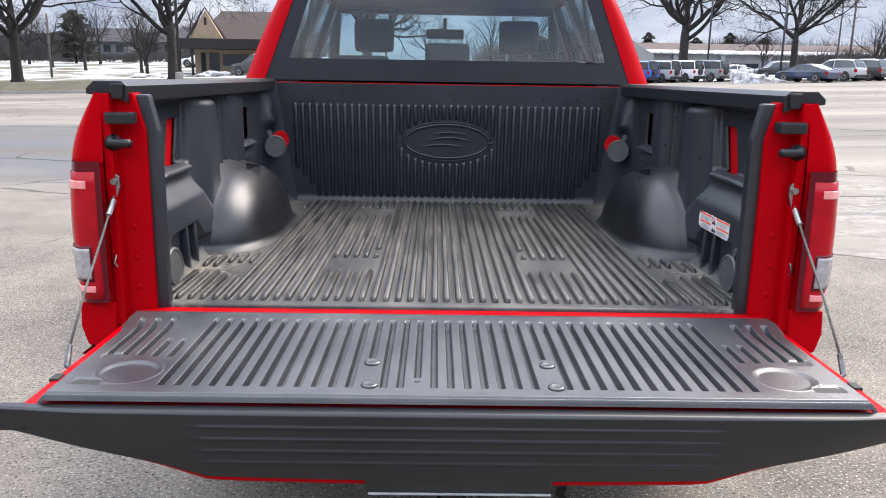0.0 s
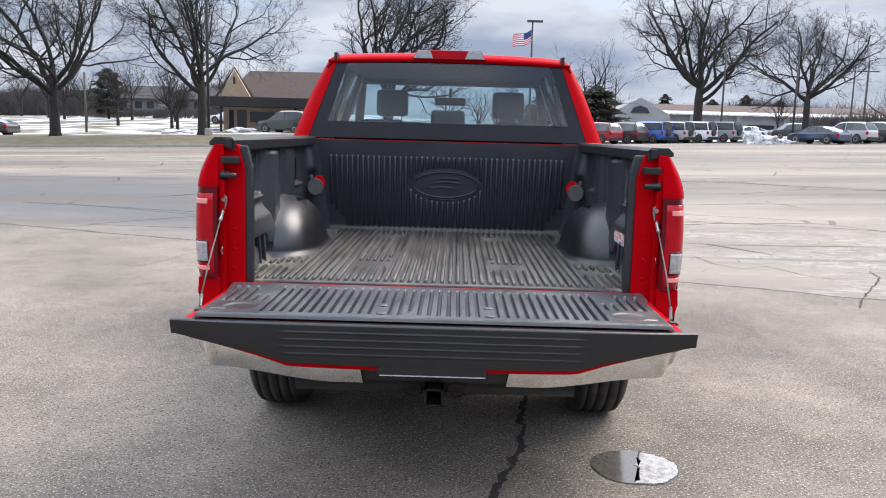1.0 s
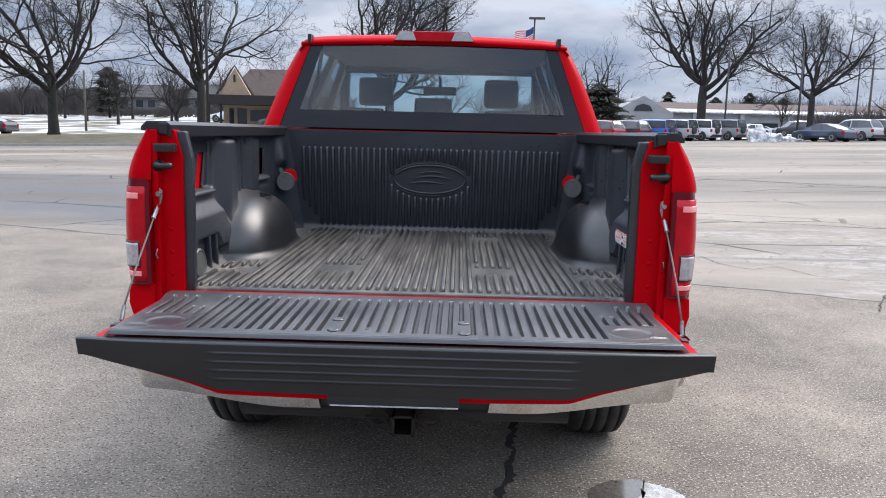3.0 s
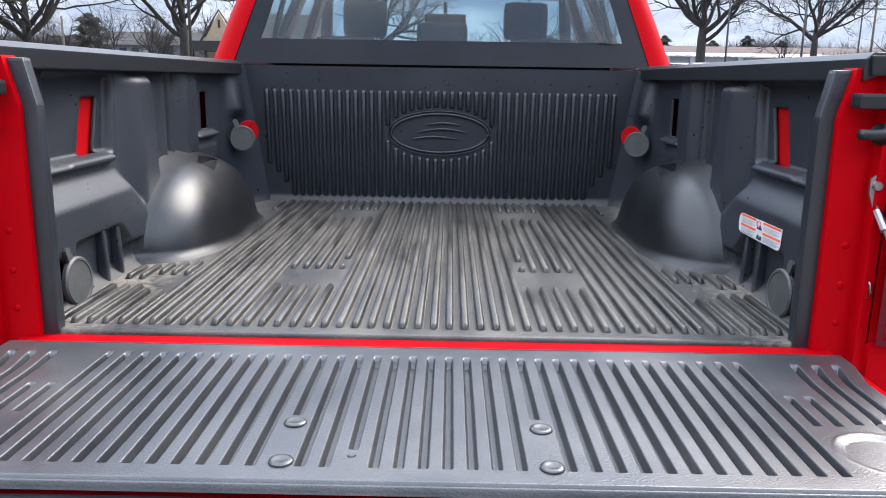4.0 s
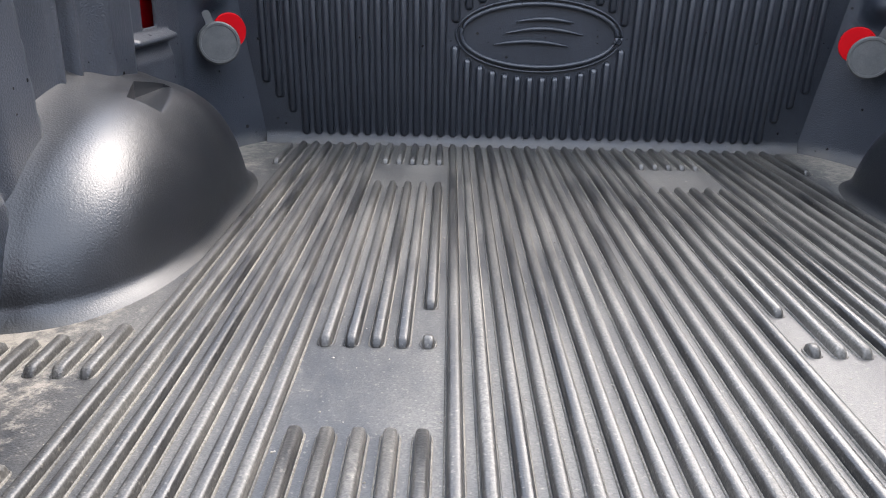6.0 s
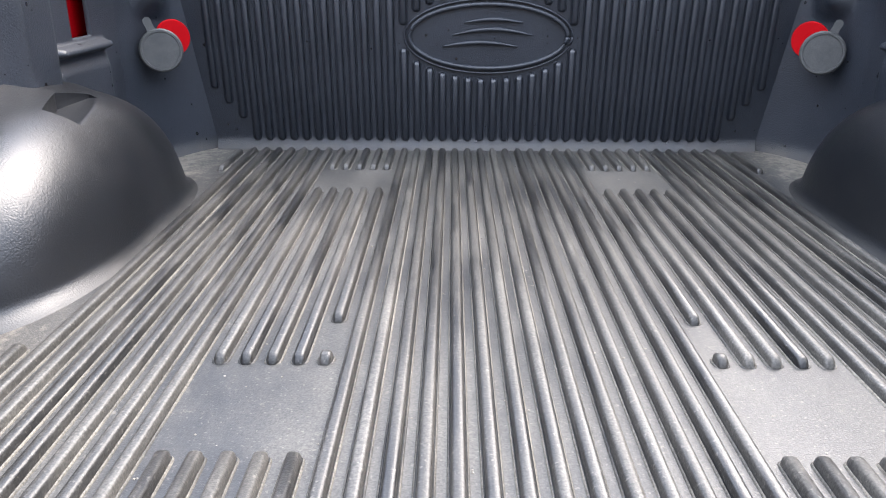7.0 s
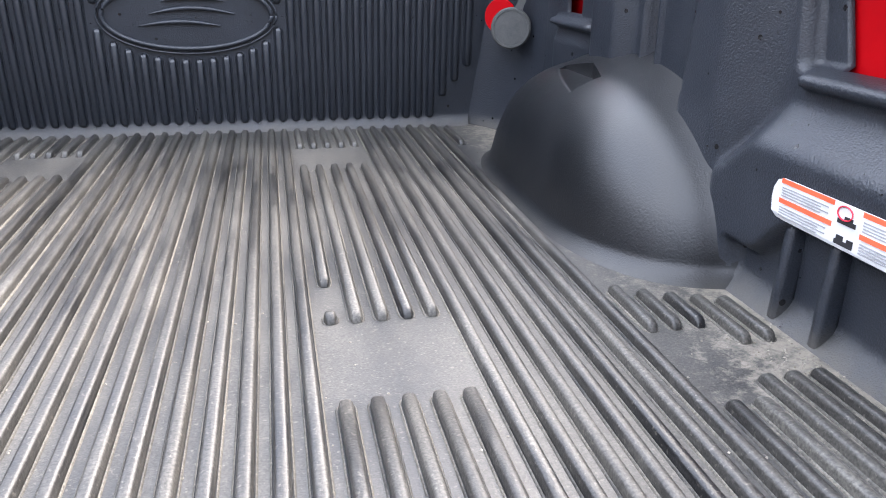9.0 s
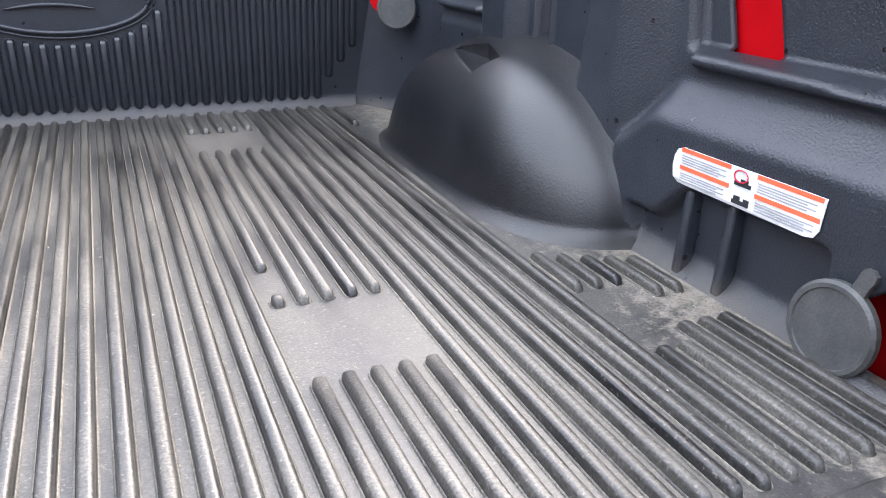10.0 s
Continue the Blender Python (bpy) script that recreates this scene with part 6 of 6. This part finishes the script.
# ---- poles and the flag ----
def lamp_pole(x, y, height, arm, label):
    z = ground_z(x, y)
    p = thing("street_lamp", label, "street lamp", x, y, z, group="lot lamps")
    part("base", lathe([(-0.2, 0.28), (0.55, 0.26), (0.58, 0.22), (0.58, 0.01)], "z", 14), KERB, p)
    part("pole", tube([(0, 0, 0.5), (0, 0, height * 0.6), (0, 0, height)], [0.10, 0.085, 0.065], 10), POLE, p, smooth=True)
    for a in arm:
        head = part("lamp_head", box(min(0, a) - 0.05 * (a < 0), max(0, a) + 0.05 * (a > 0), -0.14, 0.14, height - 0.04, height + 0.12, 0.03), POLE, p)
        part("lens", box(a * 0.35, a * 0.9, -0.10, 0.10, height - 0.06, height - 0.035) if a > 0 else box(a * 0.9, a * 0.35, -0.10, 0.10, height - 0.06, height - 0.035), LENS_WHITE, head)


lamp_pole(-16.35, 48.4, 15.0, (0.9,), "tall dark parking lot lamp post on the verge")
lamp_pole(28.6, 64.0, 7.4, (0.95,), "dark parking lot lamp post with a flat head")
lamp_pole(24.7, 70.6, 9.0, (0.9,), "dark parking lot lamp post with a flat head")
lamp_pole(43.8, 85.0, 8.6, (1.0,), "dark parking lot lamp post with a flat head")
lamp_pole(5.8, 60.0, 9.6, (-0.4, 0.75), "dark parking lot lamp post behind the truck")
up = thing("utility_pole", "wooden utility pole with crossarm", "utility pole", 50.4, 95.0, ground_z(50.4, 95))
part("pole", tube([(0, 0, -0.3), (0, 0, 9.4)], [0.16, 0.11], 8), WOOD_POLE, up, smooth=True)
part("crossarm", box(-1.3, 1.3, -0.06, 0.06, 8.0, 8.14), WOOD_POLE, up)
for x, y, h in ((16.9, 88, 8.0), (18.6, 90, 7.0), (-31.0, 62, 5.0)):
    sp = thing("utility_pole", "thin distant utility pole", "utility pole", x, y, ground_z(x, y))
    part("pole", tube([(0, 0, -0.3), (0, 0, h)], [0.11, 0.08], 8), WOOD_POLE, sp, smooth=True)

flag = thing("flag", "striped flag flying from a pole", "flag", 5.72, 59.9, ground_z(5.72, 59.9))


def cloth(u, v):
    x = -1.45 * u
    return (x, 0.12 * math.sin(u * 7), 9.0 - 0.95 * v - 0.55 * u - 0.10 * math.sin(u * 5))


for k in range(13):
    v0, v1 = k / 13, (k + 1) / 13
    part("stripe", sheet(cloth, steps(0.40 if k < 7 else 0.0, 1, 10), [v0, v1]), FLAG_RED if k % 2 == 0 else FLAG_WHITE, flag)
part("canton", sheet(cloth, steps(0, 0.40, 5), steps(0, 7 / 13, 3)), FLAG_BLUE, flag)
part("flag_pole", tube([(0.05, 0, 0), (0.05, 0, 9.3)], [0.05, 0.035], 8), POLE, flag)


# ---- parked cars ----
def paint(name, c):
    return material(name, c, 0.3, second=tuple(v * 1.05 for v in c), scale=2.0, coat=1.0)


CAR_LINES = {
    # along, belt, roof
    "tall": ((-2.34, 0.96, 0.96), (-2.27, 1.10, 1.13), (-2.10, 1.11, 1.46), (-1.92, 1.11, 1.75), (-1.2, 1.09, 1.81), (-0.4, 1.07, 1.81), (0.2, 1.06, 1.76), (0.48, 1.05, 1.64), (1.12, 1.04, 1.06), (1.75, 0.98, 0.99), (2.16, 0.90, 0.91), (2.33, 0.70, 0.70)),
    "boxy": ((-2.33, 0.98, 0.98), (-2.29, 1.10, 1.13), (-2.24, 1.12, 1.55), (-2.15, 1.12, 1.83), (-1.3, 1.12, 1.87), (-0.4, 1.12, 1.87), (0.35, 1.12, 1.85), (0.52, 1.11, 1.76), (0.98, 1.10, 1.12), (1.75, 1.08, 1.09), (2.22, 1.02, 1.03), (2.33, 0.70, 0.70)),
    "sedan": ((-2.36, 0.78, 0.78), (-2.27, 0.95, 0.96), (-1.80, 0.97, 1.02), (-1.35, 0.96, 1.24), (-0.85, 0.95, 1.42), (-0.3, 0.94, 1.46), (0.25, 0.93, 1.43), (0.55, 0.93, 1.34), (1.25, 0.92, 0.94), (1.75, 0.87, 0.88), (2.18, 0.76, 0.77), (2.34, 0.58, 0.58)),
}


def car(x, y, turn, mat, tall, label, boxy=False, group="parked cars"):
    """A parked car: lofted body with a glass band, roof, lamps, bumpers and four wheels."""
    half = 0.93
    c = thing("car", label, "car", x, y, ground_z(x, y), turn, group)
    line = CAR_LINES["boxy" if boxy else "tall" if tall else "sedan"]
    body = bmesh.new()
    panes = {}

    def ring(i):
        yy, belt, top = line[i]
        taper = 1 - 0.10 * soft(1.4, 2.35, abs(yy))
        w = half * taper
        inset = w * 0.965 - (0.13 if boxy else 0.25) * (top - belt)
        rise = top - belt
        return [(w * 0.90, yy, 0.30), (w, yy, 0.46), (w * 1.005, yy, min(0.80, belt - 0.06)), (w * 0.965, yy, belt), (inset, yy, belt + rise * 0.86), (inset * 0.72, yy, top), (0, yy, top + 0.02 * (rise > 0.2))]
    rings = [ring(i) for i in range(len(line))]
    for a, b, la, lb in zip(rings, rings[1:], line, line[1:]):
        high = min(la[2] - la[1], lb[2] - lb[1]) > 0.02 and max(la[2] - la[1], lb[2] - lb[1]) > 0.12
        steep = abs(lb[2] - la[2]) / (lb[0] - la[0]) > 0.55
        for j in range(6):
            for s_ in (-1, 1):
                bm = body
                if high and (j == 3 or (steep and j >= 4)):
                    key = ("side_glass", s_) if j == 3 else ("windscreen" if la[0] > 0 else "rear_glass", 0)
                    bm = panes.setdefault(key, bmesh.new())
                bm.faces.new([bm.verts.new((s_ * p[0], p[1], p[2])) for p in (a[j], b[j], b[j + 1], a[j + 1])])
    for end in (rings[0], rings[-1]):
        body.faces.new([body.verts.new(p) for p in end] + [body.verts.new((-p[0], p[1], p[2])) for p in reversed(end[:-1])])
    for bm in (body, *panes.values()):
        bmesh.ops.remove_doubles(bm, verts=bm.verts[:], dist=0.001)
    part("body", body, mat, c)
    for (pane, _), bm in panes.items():
        part(pane, bm, CAR_GLASS, c, "dark car glass")
    belt = line[4][1]
    for s_ in (-1, 1):
        for i, j in ((1, 3), (5, 5), (8, 6)):
            p, q = rings[i][3], rings[j][4]
            part("window_post", tube([(s_ * p[0], p[1], p[2]), (s_ * q[0], q[1], q[2])], 0.040, 5), mat, c)
        part("tail_light", box(s_ * 0.80 - 0.07, s_ * 0.80 + 0.07, line[0][0] - 0.015, line[1][0] + 0.10, belt - 0.34, belt - 0.10, 0.02), LENS_RED, c)
        for yy in (-1.42, 1.42):
            arch = lathe([(0.0, 0.40), (0.012, 0.43), (0.012, 0.05)], "x", 20, (0, yy, 0.40))
            for v in arch.verts:
                v.co.x = s_ * (half * 0.985 + v.co.x)
            part("wheel_arch", arch, DARK, c)
            w = lathe([(0, 0.12), (0.0, 0.34), (0.03, 0.36), (0.20, 0.36), (0.23, 0.34), (0.24, 0.22)], "x", 20, (0, yy, 0.36))
            for v in w.verts:
                v.co.x = s_ * (half - 0.18 + v.co.x)
            wheel = part("wheel", w, RUBBER, c)
            r = lathe([(0.225, 0.22), (0.245, 0.20), (0.235, 0.03), (0.235, 0.001)], "x", 14, (0, yy, 0.36))
            for v in r.verts:
                v.co.x = s_ * (half - 0.18 + v.co.x)
            part("rim", r, CAR_RIM, wheel)
    part("rear_bumper", box(-half * 0.90, half * 0.90, line[0][0] - 0.07, line[0][0] + 0.12, 0.32, 0.56, 0.04), TRIM if tall else mat, c)
    if boxy:
        part("spare_wheel", lathe([(-0.16, 0.05), (-0.16, 0.30), (-0.02, 0.34), (0.0, 0.3)], "y", 20, (0.0, -2.32, 0.95)), RUBBER, c)
    return c


SILVER, CRIMSON, MAROON, BLUE = paint("silver_paint", (0.38, 0.39, 0.40)), paint("crimson_paint", (0.22, 0.010, 0.018)), paint("dark_maroon_paint", (0.035, 0.012, 0.016)), paint("bright_blue_paint", (0.02, 0.10, 0.38))
SLATE = paint("slate_paint", (0.035, 0.04, 0.038))
WHITE, GREY, NAVY, BLACK = paint("white_paint", (0.72, 0.73, 0.75)), paint("grey_paint", (0.22, 0.24, 0.26)), paint("navy_paint", (0.015, 0.035, 0.075)), paint("black_paint", (0.012, 0.012, 0.014))
ROW = ((SILVER, False, "silver sport utility vehicle parked in a row"), (CRIMSON, False, "dark red sport utility vehicle parked in a row"), (MAROON, False, "dark maroon sport utility vehicle parked in a row"),
       (BLUE, True, "bright blue boxy sport utility vehicle parked in a row"), (SILVER, True, "pale grey boxy sport utility vehicle parked in a row"), (WHITE, True, "white boxy sport utility vehicle parked in a row"), (GREY, True, "grey boxy sport utility vehicle parked in a row"))
for (mat, boxy, label), x, y in zip(ROW, (8.64, 11.76, 14.16, 16.58, 18.79, 21.14, 23.78), (62.6, 63.72, 64.84, 65.96, 67.08, 68.2, 69.32)):
    car(x, y, 42, mat, True, label, boxy)
car(29.9, 62.0, 30, NAVY, False, "dark blue sedan parked beside the snow pile")
car(33.4, 64.6, 34, SILVER, True, "silver sport utility vehicle parked beyond a sedan")
car(36.2, 66.0, 34, BLACK, True, "black sport utility vehicle at the end of a row")
car(39.2, 67.4, 34, GREY, True, "grey sport utility vehicle at the end of a row")
car(-13.6, 59.5, 66, SLATE, True, "grey sport utility vehicle beside the tan building", group="")
car(-33.6, 51.6, 90, BLACK, False, "black car on the street beyond the verge", group="")
for i, (x, y) in enumerate(((28.5, 86), (33.5, 88), (38.0, 87), (45.0, 90), (-20.5, 78), (-24.0, 80))):
    car(x, y, 90, (GREY, WHITE, BLACK, SILVER, GREY, WHITE)[i], i % 2 == 0, "distant parked car beyond the snow", group="distant cars")


# snow heap at the end of the row
def heap(x, y, radius, height, seed):
    bm = bmesh.new()
    bmesh.ops.create_icosphere(bm, subdivisions=4, radius=1.0)
    for v in bm.verts:
        f = 1 + 0.38 * noise.noise(v.co * 1.6 + Vector((seed, 0, 0))) + 0.22 * noise.noise(v.co * 4.5 + Vector((0, seed, 0)))
        v.co = Vector((v.co.x * radius * f, v.co.y * radius * 0.8 * f, max(-0.2, v.co.z * height * f)))
    h = part("snow_mound", bm, SNOW, None, "", False)
    h.location = (x, y, ground_z(x, y))
    return tagged(h, "heap of dirty ploughed snow at the row's end", "snow heap", "snow heaps")


heap(24.6, 61.6, 0.95, 1.15, 1)
heap(25.7, 61.4, 0.85, 0.75, 2)
heap(26.8, 61.6, 0.75, 0.40, 3)
heap(27.6, 62.5, 0.9, 0.28, 4)
heap(-21.5, 57.0, 1.6, 0.40, 5)
heap(-17.5, 60.5, 1.4, 0.45, 6)

# plain dark wall, unseen, added behind the walker to darken reflections on the truck
tagged(part("wall_south", box(-34, 34, -27, -26, -0.3, 5.4, 0.05), SOUTH), "plain dark grey wall, unseen, added behind the walker", "wall", kind="structure")


# ---- loose grit ----
def crumbs(name, spots, sizes, mat, seed, label, category):
    """Small uneven stones lying loose, each a squashed eight-cornered lump."""
    rnd = random.Random(seed)
    vs, fs = [], []
    for x, y, z in spots:
        r = rnd.uniform(*sizes)
        base, turn = len(vs), rnd.uniform(0, 6.28)
        for dx, dy, dz in ((1, 0, 0.25), (0, 1, 0.25), (-1, 0, 0.25), (0, -1, 0.25), (0.1, 0.1, 0.95)):
            k = r * rnd.uniform(0.65, 1.2)
            vs.append((x + k * (dx * math.cos(turn) - dy * math.sin(turn)), y + k * (dx * math.sin(turn) + dy * math.cos(turn)), z + 0.9 * k * dz))
        for i in range(4):
            vs.append((vs[base + i][0], vs[base + i][1], z - 0.001))
            fs.append((base + i, base + (i + 1) % 4, base + 4))
        for i in range(4):
            fs.append((base + 5 + i, base + 5 + (i + 1) % 4, base + (i + 1) % 4, base + i))
    return tagged(part_py(name, vs, fs, mat), label, category, kind="stuff")


rnd = random.Random(71)
spots = []
for i in range(520):
    s_ = 1 if rnd.random() < 0.62 else -1
    x, y = s_ * rnd.triangular(0.70, 0.798, 0.785), rnd.triangular(0.06, 0.58, 0.25)
    spots.append((x, y, FZ))
for i in range(240):
    k = rnd.randint(-22, 22)
    spots.append((k * PITCH + rnd.uniform(-0.005, 0.005), rnd.uniform(0.05, 1.68), FZ))
crumbs("floor_grit", spots, (0.0008, 0.0022), GRIT, 72, "pale sand and crumbs lying on the liner floor", "sand")
spots = [(rnd.gauss(0.2, 2.2), rnd.uniform(-2.6, 3.6), 0.0) for i in range(1500)]
crumbs("loose_gravel", [s for s in spots if not (abs(s[0]) < 1.0 and s[1] > 0.4)], (0.0025, 0.0060), GRAVEL, 73, "loose pale gravel scattered on the asphalt", "gravel")
